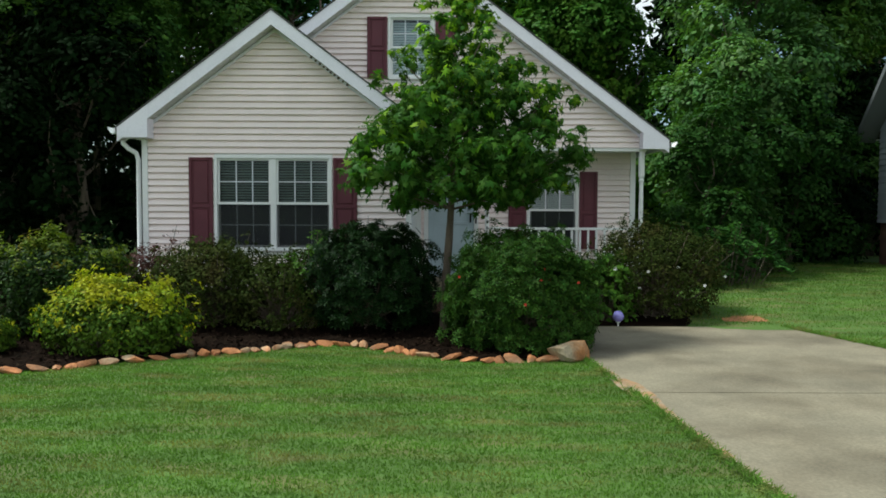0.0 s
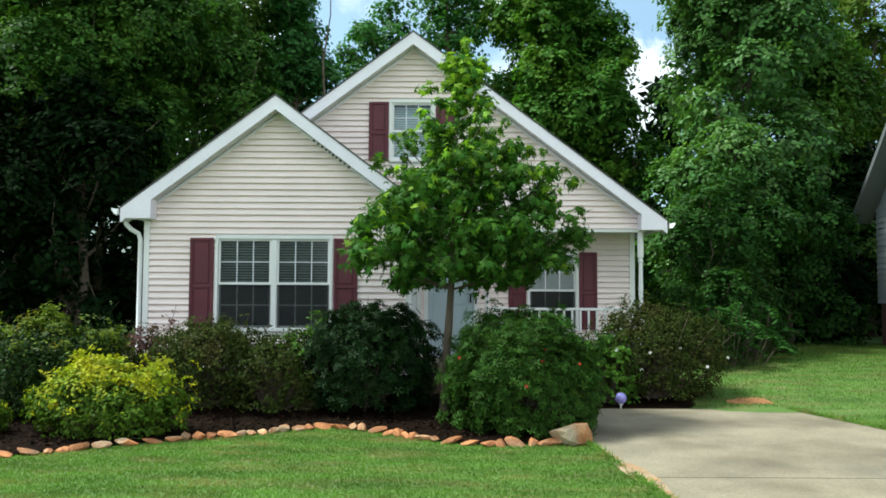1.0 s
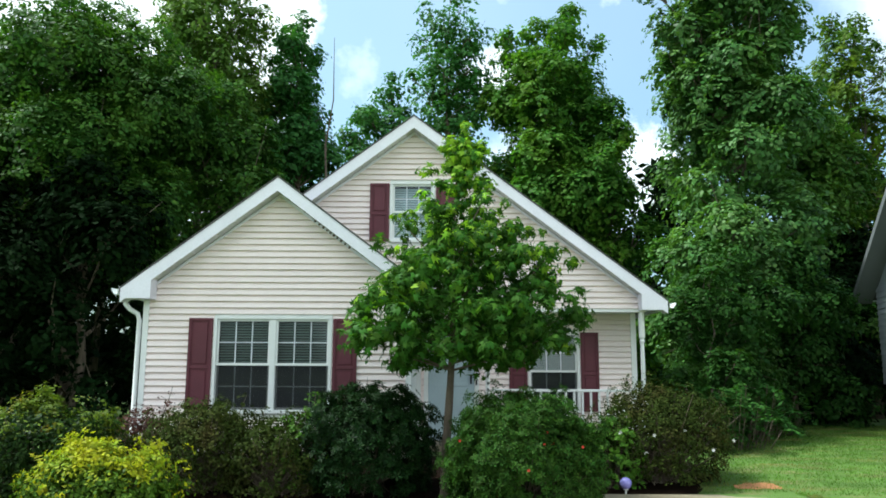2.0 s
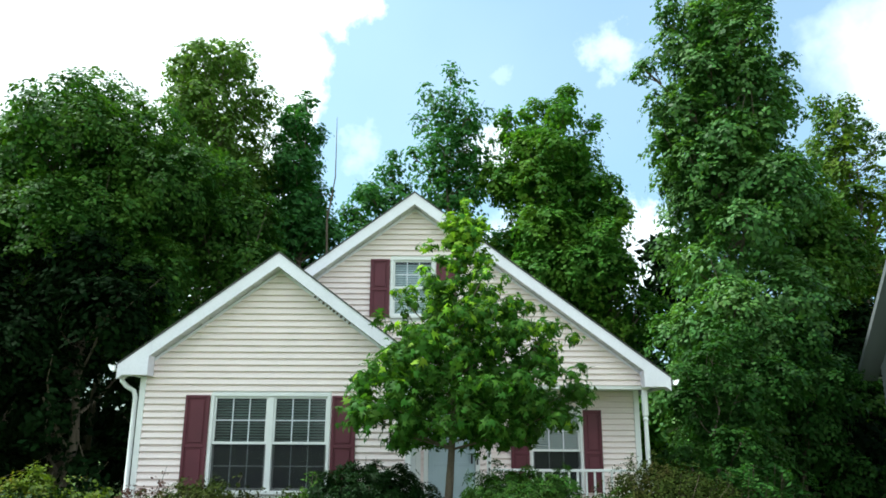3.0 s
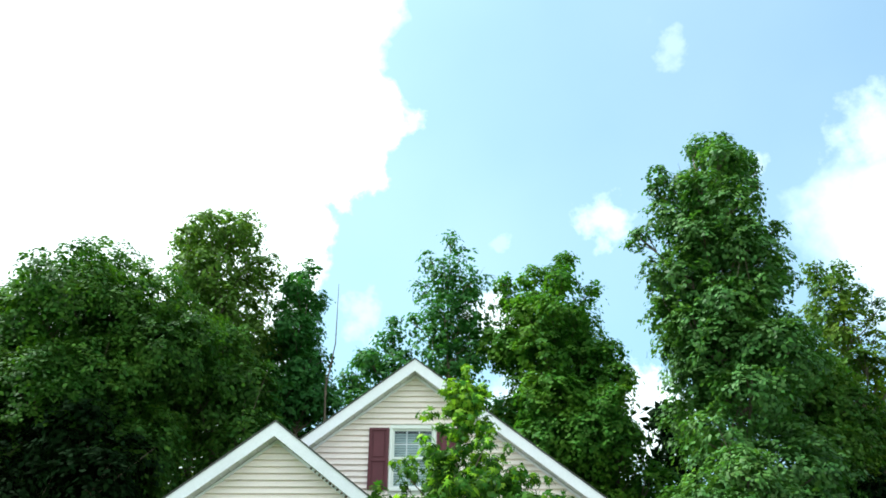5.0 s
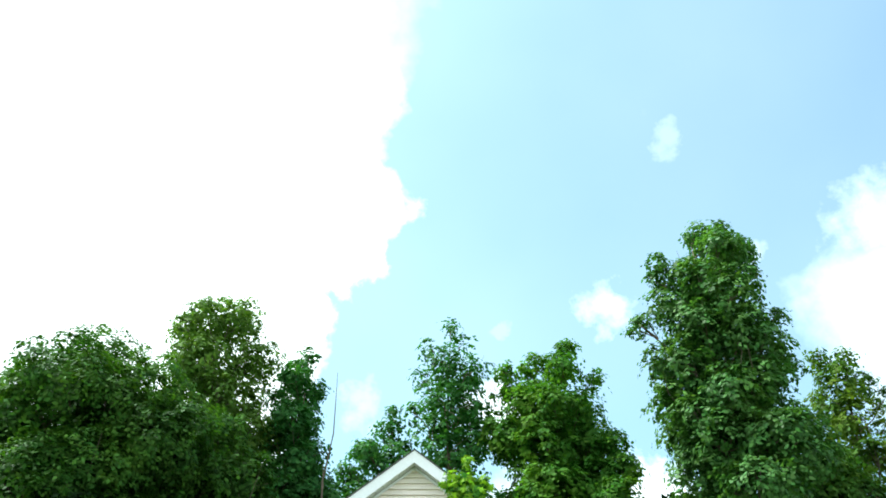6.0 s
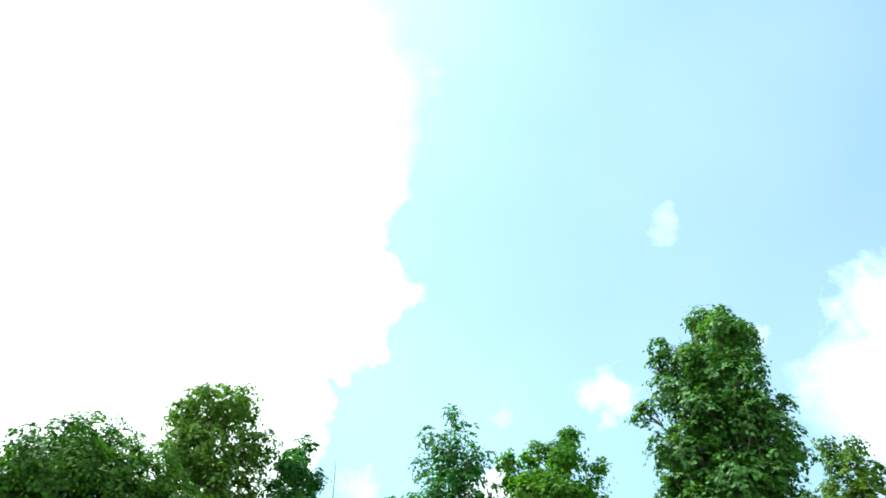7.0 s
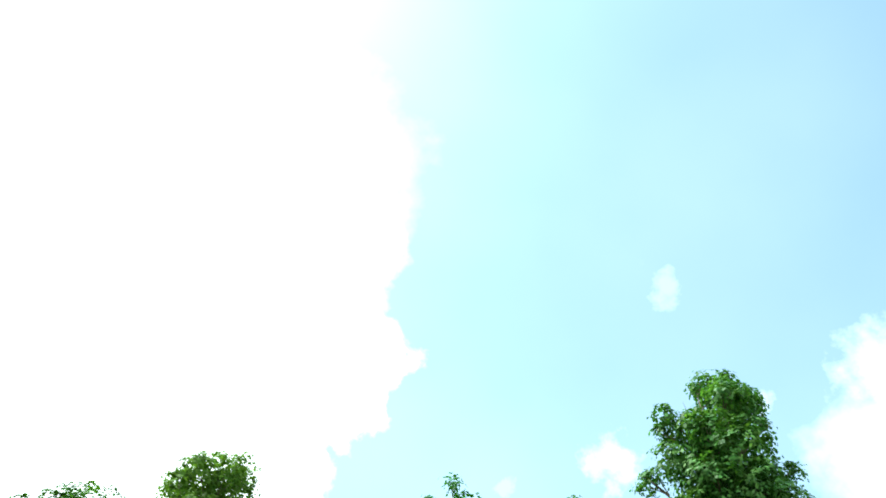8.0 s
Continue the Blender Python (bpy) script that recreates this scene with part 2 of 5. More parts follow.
def part(name, bm, mat, parent=None, label="", smooth=False):
    me = bpy.data.meshes.new(name)
    bm.normal_update()
    bm.to_mesh(me)
    bm.free()
    me.materials.append(mat)
    if smooth:
        me.polygons.foreach_set("use_smooth", [True] * len(me.polygons))
    ob = new(name, me)
    ob.parent = parent
    return tagged(ob, label)


def thing(name, at, label, category, group="", kind=""):
    ob = new(name)
    ob.location = at
    ob.empty_display_size = 0.2
    return tagged(ob, label, category, group, kind)


BOX_FACES = [(0, 1, 3, 2), (4, 6, 7, 5), (0, 4, 5, 1), (2, 3, 7, 6), (0, 2, 6, 4), (1, 5, 7, 3)]


def add_box(bm, x0, x1, y0, y1, z0, z1, bevel=0.0, turn=None):
    vs = [bm.verts.new((x, y, z)) for x in (x0, x1) for y in (y0, y1) for z in (z0, z1)]
    fs = [bm.faces.new([vs[i] for i in f]) for f in BOX_FACES]
    if turn is not None:
        bmesh.ops.transform(bm, matrix=turn, verts=vs)
    if bevel:
        bmesh.ops.bevel(bm, geom=list({e for f in fs for e in f.edges}), offset=bevel, segments=1, affect="EDGES")
    return vs


def box_part(name, x0, x1, y0, y1, z0, z1, mat, parent=None, label="", bevel=0.004):
    bm = bmesh.new()
    add_box(bm, x0, x1, y0, y1, z0, z1, bevel)
    bmesh.ops.recalc_face_normals(bm, faces=bm.faces)
    return part(name, bm, mat, parent, label)


def prism(name, outline, y0, y1, mat, parent=None, label=""):
    """An outline in x and z, pushed from y0 to y1."""
    n = len(outline)
    verts = [(x, y0, z) for x, z in outline] + [(x, y1, z) for x, z in outline]
    faces = [tuple(range(n)), tuple(range(2 * n - 1, n - 1, -1))] + [(i, i + n, (i + 1) % n + n, (i + 1) % n) for i in range(n)]
    bm = bmesh.new()
    vs = [bm.verts.new(v) for v in verts]
    for f in faces:
        bm.faces.new([vs[i] for i in f])
    bmesh.ops.recalc_face_normals(bm, faces=bm.faces)
    return part(name, bm, mat, parent, label)


def add_tube(bm, points, radii, sides=6):
    rings = []
    for i, p in enumerate(points):
        a = Vector(points[min(i + 1, len(points) - 1)]) - Vector(points[max(i - 1, 0)])
        u = a.orthogonal().normalized()
        w = a.normalized().cross(u)
        rings.append([bm.verts.new(Vector(p) + float(radii[i]) * (math.cos(k * math.tau / sides) * u + math.sin(k * math.tau / sides) * w)) for k in range(sides)])
    for r0, r1 in zip(rings, rings[1:]):
        # match the nearest start so that the tube does not twist
        s = min(range(sides), key=lambda q: (r1[q].co - r0[0].co).length)
        for k in range(sides):
            bm.faces.new((r0[k], r0[(k + 1) % sides], r1[(k + 1 + s) % sides], r1[(k + s) % sides]))
    bm.faces.new(rings[0][::-1])
    bm.faces.new(rings[-1])


def add_lathe(bm, x, y, profile, sides=12):
    rings = [[bm.verts.new((x + r * math.cos(k * math.tau / sides), y + r * math.sin(k * math.tau / sides), z)) for k in range(sides)] for z, r in profile]
    for r0, r1 in zip(rings, rings[1:]):
        for k in range(sides):
            bm.faces.new((r0[k], r0[(k + 1) % sides], r1[(k + 1) % sides], r1[k]))
    bm.faces.new(rings[0][::-1])
    bm.faces.new(rings[-1])


rng = np.random.default_rng(7)


def ground_z(x, y):
    """The lie of the land: level by the street, a gentle rise to the house and a bank beside the drive."""
    x, y = np.asarray(x, float), np.asarray(y, float)
    s = np.where(x < 1.3, np.clip((y - 9.0) / 3.0, 0, 1), np.clip((y - 10.5) / 2.5, 0, 1))
    rise = 0.25 * s * s * (3 - 2 * s)
    side = np.clip((x - 3.0) / 1.4, 0, 1)
    bank = 0.36 * (1 - np.exp(-np.maximum(y - 10.3, 0) / 2.2))
    return rise * (1 - side) + bank * side


# ---- ground ----
def graded(lo, hi, step, far):
    inner = list(np.arange(lo, hi + 1e-6, step))
    out, d = [], step
    while not out or out[-1] < far:
        d *= 1.5
        out.append((out[-1] if out else 0) + d)
    return [lo - o for o in reversed(out)] + inner + [hi + o for o in out]


def sheet(name, xs, ys, lift, mat, label, kind="structure", keep=None):
    X, Y = np.meshgrid(xs, ys)
    Z = ground_z(X, Y) + lift
    n = len(xs)
    faces = [(j * n + i, j * n + i + 1, (j + 1) * n + i + 1, (j + 1) * n + i) for j in range(len(ys) - 1) for i in range(n - 1)]
    ob = piece(name, np.stack([X, Y, Z], -1).reshape(-1, 3).tolist(), faces, mat, None, label, True)
    return tagged(ob, label, name, kind=kind)


sheet("ground", graded(-16, 20, 0.5, 2500), graded(-4, 34, 0.5, 2500), 0.0, TURF, "mown green lawn running level and up a bank")

DRIVE_END = 10.5


def drive_left(y):
    return 1.93 - 0.0886 * (y - 4.14)


def drive_right(y):
    return 4.72 + 0.30 * (10.4 - y)


def drive_slab(y0, y1, parent):
    bm = bmesh.new()
    ys = np.linspace(y0 + 0.008, y1 - 0.008, 5)
    top = [[bm.verts.new((x + 0.03 * noise.noise((x * 1.3, y * 2.1, 0)), y, 0.014)) for x in np.linspace(drive_left(y), drive_right(y), 7)] for y in ys]
    low = [[bm.verts.new((v.co.x, v.co.y, v.co.z - 0.12)) for v in row] for row in top]
    for j in range(4):
        for i in range(6):
            bm.faces.new((top[j][i], top[j][i + 1], top[j + 1][i + 1], top[j + 1][i]))
    rim_t = top[0] + [r[-1] for r in top[1:]] + top[-1][-2::-1] + [r[0] for r in top[-2:0:-1]]
    rim_l = low[0] + [r[-1] for r in low[1:]] + low[-1][-2::-1] + [r[0] for r in low[-2:0:-1]]
    for k in range(len(rim_t)):
        q = (k + 1) % len(rim_t)
        bm.faces.new((rim_t[k], rim_l[k], rim_l[q], rim_t[q]))
    for row in low[1:-1]:
        for v in row[1:-1]:
            bm.verts.remove(v)
    return part("slab", bm, CONCRETE, parent)


drive = thing("driveway", (0, 0, 0), "pale weathered concrete driveway beside the lawn", "driveway", kind="structure")
for y0, y1 in ((-4, -1), (-1, 1.4), (1.4, 4.0), (4.0, 6.65), (6.65, DRIVE_END)):
    drive_slab(y0, y1, drive)


# ---- the house ----
EAVE = 0.27
WING = dict(x0=-4.74, x1=-0.50, y=12.1, top=4.66, mid=-2.64)
MAIN = dict(x0=-4.74, x1=3.60, y=13.6, top=6.20, mid=-0.55)
PORCH_Y, FLOOR, BACK = 14.4, 0.36, 24.0
COURSE = 0.1016
house = thing("house", (0, 13, 0.25), "cream vinyl-sided cottage with two front gables and maroon shutters", "house")
house.location = (0, 0, 0)


def wall_with_openings(name, x0, x1, y0, y1, z0, z1, holes, mat, roof=None):
    """A wall between y0 and y1, its openings cut through; roof(x) is the height of the gable over it."""
    bm = bmesh.new()
    xs = sorted({x0, x1, *(h[0] for h in holes), *(h[1] for h in holes), *([roof[0]] if roof else [])})
    for a, b in zip(xs, xs[1:]):
        spans = sorted((h[2], h[3]) for h in holes if h[0] <= a and b <= h[1])
        z = z0
        for lo, hi in spans + [(None, None)]:
            if lo is None:
                ta, tb = (z1, z1) if not roof else tuple(roof[1] - 0.75 * abs(q - roof[0]) for q in (a, b))
            else:
                ta = tb = lo
            if max(ta, tb) > z:
                vs = [bm.verts.new(v) for v in ((a, y0, z), (b, y0, z), (b, y0, max(tb, z + 1e-3)), (a, y0, max(ta, z + 1e-3)),
                                                (a, y1, z), (b, y1, z), (b, y1, max(tb, z + 1e-3)), (a, y1, max(ta, z + 1e-3)))]
                for f in ((0, 1, 2, 3), (7, 6, 5, 4), (0, 4, 5, 1), (1, 5, 6, 2), (2, 6, 7, 3), (3, 7, 4, 0)):
                    bm.faces.new([vs[i] for i in f])
            z = hi
    bmesh.ops.remove_doubles(bm, verts=bm.verts, dist=1e-4)
    return part(name, bm, mat, house)


def siding(parent, y, z0, z1, left, right, holes):
    """Lapped courses from z0 up, each a plank of its own; left(z), right(z) bound them, holes stay free."""
    z = z0
    while z < z1 - 0.01:
        zt = min(z + COURSE, z1)
        spans = [(left(z), right(z), left(zt), right(zt))]
        for a, b, lo, hi in holes:
            if zt > lo + 0.005 and z < hi - 0.005:
                cut = []
                for l0, r0, l1, r1 in spans:
                    if a > l0 and b < r0:
                        cut += [(l0, a, l1, a), (b, r0, b, r1)]
                    elif a > l0 and a < r0:
                        cut += [(l0, a, l1, a)]
                    elif b < r0 and b > l0:
                        cut += [(b, r0, b, r1)]
                    elif not (a <= l0 and b >= r0):
                        cut += [(l0, r0, l1, r1)]
                spans = cut
        for l0, r0, l1, r1 in spans:
            if r0 - l0 < 0.02:
                continue
            r1 = max(r1, l1 + 0.005)
            # a proud rounded lip below, a groove tucked under the next course above
            rows = ((0.0, 0.001), (0.0, 0.034), (0.005, 0.039), (0.045, 0.027), (0.070, 0.021), (0.078, 0.002), (zt - z, 0.001))
            v = []
            for dz, dy in rows:
                q = min(dz, zt - z) / COURSE
                v += [(l0 + (l1 - l0) * q, y - dy, z + min(dz, zt - z)), (r0 + (r1 - r0) * q, y - dy, z + min(dz, zt - z))]
            f = [(2 * i, 2 * i + 1, 2 * i + 3, 2 * i + 2) for i in range(6)] + [tuple(range(0, 14, 2))[::-1], tuple(range(1, 14, 2))]
            piece("siding_plank", v, f, SIDING, parent)
        z = zt


def gable_fn(g, drop):
    return (lambda z: max(g["x0"], g["mid"] - (g["top"] - drop - z) / 0.75), lambda z: min(g["x1"], g["mid"] + (g["top"] - drop - z) / 0.75))


def roof_pair(name, g, y0, y1, left_to, right_to):
    """Two sloping slabs with shingles over boards, meeting on the ridge."""
    roof = []
    for side, edge in ((-1, left_to), (1, right_to)):
        t = 0.05
        ridge, foot = (g["mid"], g["top"]), (edge, g["top"] - 0.75 * abs(edge - g["mid"]))
        out = [ridge, foot, (foot[0], foot[1] - t), (ridge[0], ridge[1] - t)]
        roof.append(prism(name, out, y0, y1, SHINGLE, house, "dark asphalt shingle roof slope"))
    return roof


def rake(g, y, side, edge):
    """The white board along a gable's slope, its drip edge, and the soffit behind it."""
    s = 0.75
    w = 0.235
    x_e, z_r = edge, g["top"] - s * abs(edge - g["mid"])
    d = 0.012
    prism("rake_board", [(g["mid"], g["top"] - d), (x_e, z_r - d), (x_e, z_r - w), (g["mid"], g["top"] - w)], y, y + 0.025, TRIM, house, "white aluminium rake board")
    prism("drip_edge", [(g["mid"], g["top"] + 0.012), (x_e, z_r + 0.012), (x_e, z_r - 0.018), (g["mid"], g["top"] - 0.018)], y - 0.012, y - 0.001, SHINGLE, house, "dark shingle edge")
    prism("rake_soffit", [(g["mid"], g["top"] - w + 0.012), (x_e, z_r - w + 0.012), (x_e, z_r - w + 0.03), (g["mid"], g["top"] - w + 0.03)], y + 0.027, g["y"] - 0.004, SOFFIT, house, "grey vented soffit")
    # shingle butts and vent ribs under the soffit
    n = int(abs(x_e - g["mid"]) / 0.13)
    bm = bmesh.new()
    for i in range(1, n):
        x = g["mid"] + (x_e - g["mid"]) * i / n
        z = g["top"] - s * abs(x - g["mid"]) - w + 0.004
        add_box(bm, x - 0.012, x + 0.012, y + 0.05, g["y"] - 0.03, z - 0.006, z + 0.006)
    tagged(part("soffit_vent", bm, SOFFIT, house), kind="stuff")
    prism("frieze", [(g["mid"], g["top"] - w), (x_e + (0.3 if side < 0 else -0.3), g["top"] - w - s * (abs(x_e - g["mid"]) - 0.3)),
                     (x_e + (0.3 if side < 0 else -0.3), g["top"] - w - 0.05 - s * (abs(x_e - g["mid"]) - 0.3)), (g["mid"], g["top"] - w - 0.05)],
          g["y"] - 0.04, g["y"] - 0.004, TRIM, house, "thin trim under the rake")


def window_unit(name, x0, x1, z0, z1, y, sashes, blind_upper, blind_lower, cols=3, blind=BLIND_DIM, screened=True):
    """A double-hung window of one or two lights with grilles, on the wall whose face is at y."""
    f = 0.05
    bm = bmesh.new()
    for a in ((x0, x1, y - 0.05, y + 0.09, z1 - f, z1), (x0, x1, y - 0.06, y + 0.09, z0, z0 + f),
              (x0, x0 + f, y - 0.05, y + 0.09, z0 + f, z1 - f), (x1 - f, x1, y - 0.05, y + 0.09, z0 + f, z1 - f)):
        add_box(bm, *a, 0.004)
    bmesh.ops.recalc_face_normals(bm, faces=bm.faces)
    win = part(name, bm, WHITE, house, "white vinyl double-hung window")
    w = (x1 - x0) / sashes
    for k in range(1, sashes):
        box_part("mullion", x0 + k * w - 0.045, x0 + k * w + 0.045, y - 0.032, y + 0.09, z0 + f, z1 - f, WHITE, win)
    mid = (z0 + z1) / 2
    for k in range(sashes):
        a = x0 + k * w + (f if k == 0 else 0.045)
        b = x0 + (k + 1) * w - (f if k == sashes - 1 else 0.045)
        for lo, hi, dy, upper in ((mid - 0.02, z1 - f, 0.0, True), (z0 + f, mid + 0.02, 0.03, False)):
            bm = bmesh.new()
            s = 0.032
            yy = y - 0.015 + dy
            for q in ((a, b, yy, yy + 0.03, hi - s, hi), (a, b, yy - (0.012 if upper else 0), yy + 0.03, lo, lo + s + 0.008),
                      (a, a + s, yy, yy + 0.03, lo + s, hi - s), (b - s, b, yy, yy + 0.03, lo + s, hi - s)):
                add_box(bm, *q, 0.003)
            bmesh.ops.recalc_face_normals(bm, faces=bm.faces)
            part("sash", bm, WHITE, win)
            bm = bmesh.new()
            for c in range(1, cols):
                xc = a + s + (b - a - 2 * s) * c / cols
                add_box(bm, xc - 0.009, xc + 0.009, yy + 0.017, yy + 0.023, lo + s, hi - s)
            zc = (lo + hi) / 2
            add_box(bm, a + s, b - s, yy + 0.018, yy + 0.022, zc - 0.009, zc + 0.009)
            bmesh.ops.recalc_face_normals(bm, faces=bm.faces)
            part("grille", bm, TRIM, win, "pale glazing grille")
            p = box_part("pane", a + s, b - s, yy + 0.010, yy + 0.014, lo + s, hi - s, PANE, win, "clear window pane", 0)
            p.visible_shadow = False
            if screened and not upper:
                box_part("screen", a + 0.008, b - 0.008, yy - 0.012, yy - 0.010, lo + 0.008, hi - 0.03, SCREEN, win, "dark insect screen", 0)
            n_sl = blind_upper[k] if upper else blind_lower[k]
            if n_sl:
                bm = bmesh.new()
                top, low = hi - 0.02, lo + 0.02
                count = int((top - low) / 0.042)
                for j in range(count):
                    z = low + (top - low) * j / count
                    add_box(bm, a + 0.01, b - 0.01, -0.019, 0.019, -0.0012, 0.0012, 0, pose(0, y + 0.13, z, n_sl, 0, 0) @ pose(0, 0, 0))
                bmesh.ops.recalc_face_normals(bm, faces=bm.faces)
                part("blind", bm, blind, win, "slatted blind behind the glass")
    # an added room shell; its near-black colour stands in for missing light
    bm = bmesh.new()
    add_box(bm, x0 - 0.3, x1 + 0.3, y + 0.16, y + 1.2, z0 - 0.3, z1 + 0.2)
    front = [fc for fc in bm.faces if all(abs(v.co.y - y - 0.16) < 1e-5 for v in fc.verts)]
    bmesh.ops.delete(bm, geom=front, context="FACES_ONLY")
    part("room_shell", bm, DARK, win, "shell painted near black behind the window")
    return win


def shutter(x0, x1, z0, z1, y):
    sh = box_part("shutter", x0 + 0.004, x1 - 0.004, y - 0.0295, y - 0.027, z0 + 0.004, z1 - 0.004, MAROON, house, "maroon raised-panel shutter", 0)
    zm = z0 + (z1 - z0) * 0.47
    e = 0.045
    for a in ((x0, x0 + e, z0, z1), (x1 - e, x1, z0, z1)):
        box_part("stile", a[0], a[1], y - 0.06, y - 0.03, a[2], a[3], MAROON, sh)
    for lo, hi in ((z0, z0 + e), (zm - e / 2, zm + e / 2), (z1 - e, z1)):
        box_part("rail", x0 + e, x1 - e, y - 0.06, y - 0.03, lo, hi, MAROON, sh)
    for lo, hi in ((z0 + e, zm - e / 2), (zm + e / 2, z1 - e)):
        box_part("panel", x0 + e, x1 - e, y - 0.042, y - 0.031, lo, hi, MAROON, sh, bevel=0)
        box_part("raised_panel", x0 + e + 0.03, x1 - e - 0.03, y - 0.054, y - 0.043, lo + 0.03, hi - 0.03, MAROON, sh, bevel=0.008)
    return sh


W1 = (-3.607, -1.747, 0.95, 2.455)
W2 = (-0.98, -0.16, 3.90, 5.02)
W3 = (1.577, 2.537, 0.87, 2.37)
D1 = (-0.36, 0.66, FLOOR, 2.42)
wall_with_openings("wing_wall", WING["x0"], WING["x1"], WING["y"], WING["y"] + 0.15, 0.1, 2.8, [W1], WHITE, (WING["mid"], WING["top"] - 0.09))
wall_with_openings("gable_wall", MAIN["x0"] + 0.02, MAIN["x1"], MAIN["y"], MAIN["y"] + 0.15, 2.72, 3.0, [W2], WHITE, (MAIN["mid"], MAIN["top"] - 0.09))
wall_with_openings("porch_wall", WING["x1"] + 0.002, MAIN["x1"], PORCH_Y, PORCH_Y + 0.15, 0.1, 2.80, [W3, D1], WHITE)
box_part("side_wall", WING["x0"], WING["x0"] + 0.15, WING["y"] + 0.152, BACK, 0.1, 2.72, WHITE, house)
box_part("side_wall", WING["x1"] - 0.15, WING["x1"], WING["y"] + 0.152, PORCH_Y + 0.15, 0.1, 2.9, WHITE, house)
box_part("side_wall", MAIN["x1"] - 0.15, MAIN["x1"], PORCH_Y + 0.152, BACK, 0.1, 2.72, WHITE, house)
box_part("back_wall", WING["x0"], MAIN["x1"], BACK + 0.002, BACK + 0.15, 0.1, 2.72, WHITE, house)
box_part("foundation", WING["x0"] + 0.03, MAIN["x1"] - 0.03, PORCH_Y + 0.2, BACK - 0.1, -0.3, 0.3, CONCRETE, house)

roof_pair("roof", WING, WING["y"] - EAVE, MAIN["y"] + 2.2, -5.05, -0.20)
roof_pair("roof", MAIN, MAIN["y"] - EAVE, BACK + 0.3, -5.09, 3.94)
for g, l, r in ((WING, -5.02, -0.22), (MAIN, -5.06, 3.91)):
    rake(g, g["y"] - EAVE - 0.02, -1, l)
    rake(g, g["y"] - EAVE - 0.02, 1, r)

# boxed eave returns, gutters and downspout
def eave_return(x_out, x_in, g, y):
    z_out = g["top"] - 0.75 * abs(x_out - g["mid"])
    z_in = g["top"] - 0.75 * abs(x_in - g["mid"])
    prism("eave_box", [(x_out, z_out - 0.02), (x_in, z_in - 0.02), (x_in, z_out - 0.17), (x_out + (0.02 if x_in > x_out else -0.02), z_out - 0.17)],
          y - 0.006, g["y"] - 0.024, TRIM, house, "white boxed eave return")


eave_return(-5.02, -4.55, WING, WING["y"] - EAVE - 0.02)
eave_return(3.91, 3.46, MAIN, MAIN["y"] - EAVE - 0.02)


def gutter(x, y0, y1, z, side):
    bm = bmesh.new()
    out = [(0, 0), (0, -0.085), (0.06 * side, -0.085), (0.105 * side, -0.02), (0.105 * side, 0.012), (0.095 * side, 0.012), (0.092 * side, -0.018),
           (0.055 * side, -0.075), (0.01 * side, -0.075), (0.01 * side, 0)]
    n = len(out)
    vs = [bm.verts.new((x + a, y, z + b)) for y in (y0, y1) for a, b in out]
    for i in range(n):
        bm.faces.new((vs[i], vs[(i + 1) % n], vs[(i + 1) % n + n], vs[i + n]))
    bm.faces.new(vs[:n])
    bm.faces.new(vs[n:])
    bmesh.ops.recalc_face_normals(bm, faces=bm.faces)
    part("gutter", bm, WHITE, house, "white aluminium gutter")


gutter(-5.05, WING["y"] - EAVE - 0.03, BACK, 2.85, -1)
gutter(3.945, MAIN["y"] - EAVE - 0.03, BACK, 2.80, 1)
bm = bmesh.new()
add_tube(bm, [(-5.0, 12.0, 2.72), (-5.0, 12.0, 2.63), (-4.93, 12.02, 2.55), (-4.82, 12.05, 2.48), (-4.79, 12.06, 2.38), (-4.79, 12.06, 0.35), (-4.80, 11.98, 0.25)], [0.038] * 7, 8)
part("downspout", bm, WHITE, house, "white downspout at the corner", True)
for x0, x1, y in ((WING["x0"], WING["x0"] + 0.09, WING["y"]), (WING["x1"] - 0.09, WING["x1"], WING["y"])):
    box_part("corner_board", x0, x1, y - 0.04, y - 0.002, 0.2, 2.70, WHITE, house, "white corner board")
box_part("corner_board", MAIN["x1"] - 0.10, MAIN["x1"], PORCH_Y - 0.04, PORCH_Y - 0.002, FLOOR, 2.70, WHITE, house, "white corner board")
box_part("corner_board", WING["x1"] + 0.004, WING["x1"] + 0.08, PORCH_Y - 0.04, PORCH_Y - 0.002, FLOOR, 2.70, WHITE, house, "white corner board")

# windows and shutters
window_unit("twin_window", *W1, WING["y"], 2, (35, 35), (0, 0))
window_unit("attic_window", *W2, MAIN["y"], 1, (78,), (78,), blind=BLIND, screened=False)
window_unit("porch_window", *W3, PORCH_Y, 1, (68,), (0,))
for x0, x1, z0, z1, y in ((-4.0, -3.625, 0.97, 2.42, WING["y"]), (-1.73, -1.355, 0.97, 2.42, WING["y"]), (-1.345, -0.995, 3.92, 4.985, MAIN["y"]),
                          (-0.145, 0.205, 3.92, 4.985, MAIN["y"]), (1.225, 1.56, 0.89, 2.34, PORCH_Y), (2.555, 2.89, 0.89, 2.34, PORCH_Y)):
    shutter(x0, x1, z0, z1, y)

# front door with its storm door and casing
door = box_part("door", D1[0] + 0.085, D1[1] - 0.085, PORCH_Y + 0.03, PORCH_Y + 0.07, D1[2] + 0.01, D1[3] - 0.085, DOOR, house, "pale blue storm door with black handle, closed")
for a in ((D1[0], D1[0] + 0.08, D1[2], D1[3]), (D1[1] - 0.08, D1[1], D1[2], D1[3])):
    box_part("casing", a[0], a[1], PORCH_Y - 0.03, PORCH_Y + 0.1, a[2], a[3], WHITE, door, "white door casing")
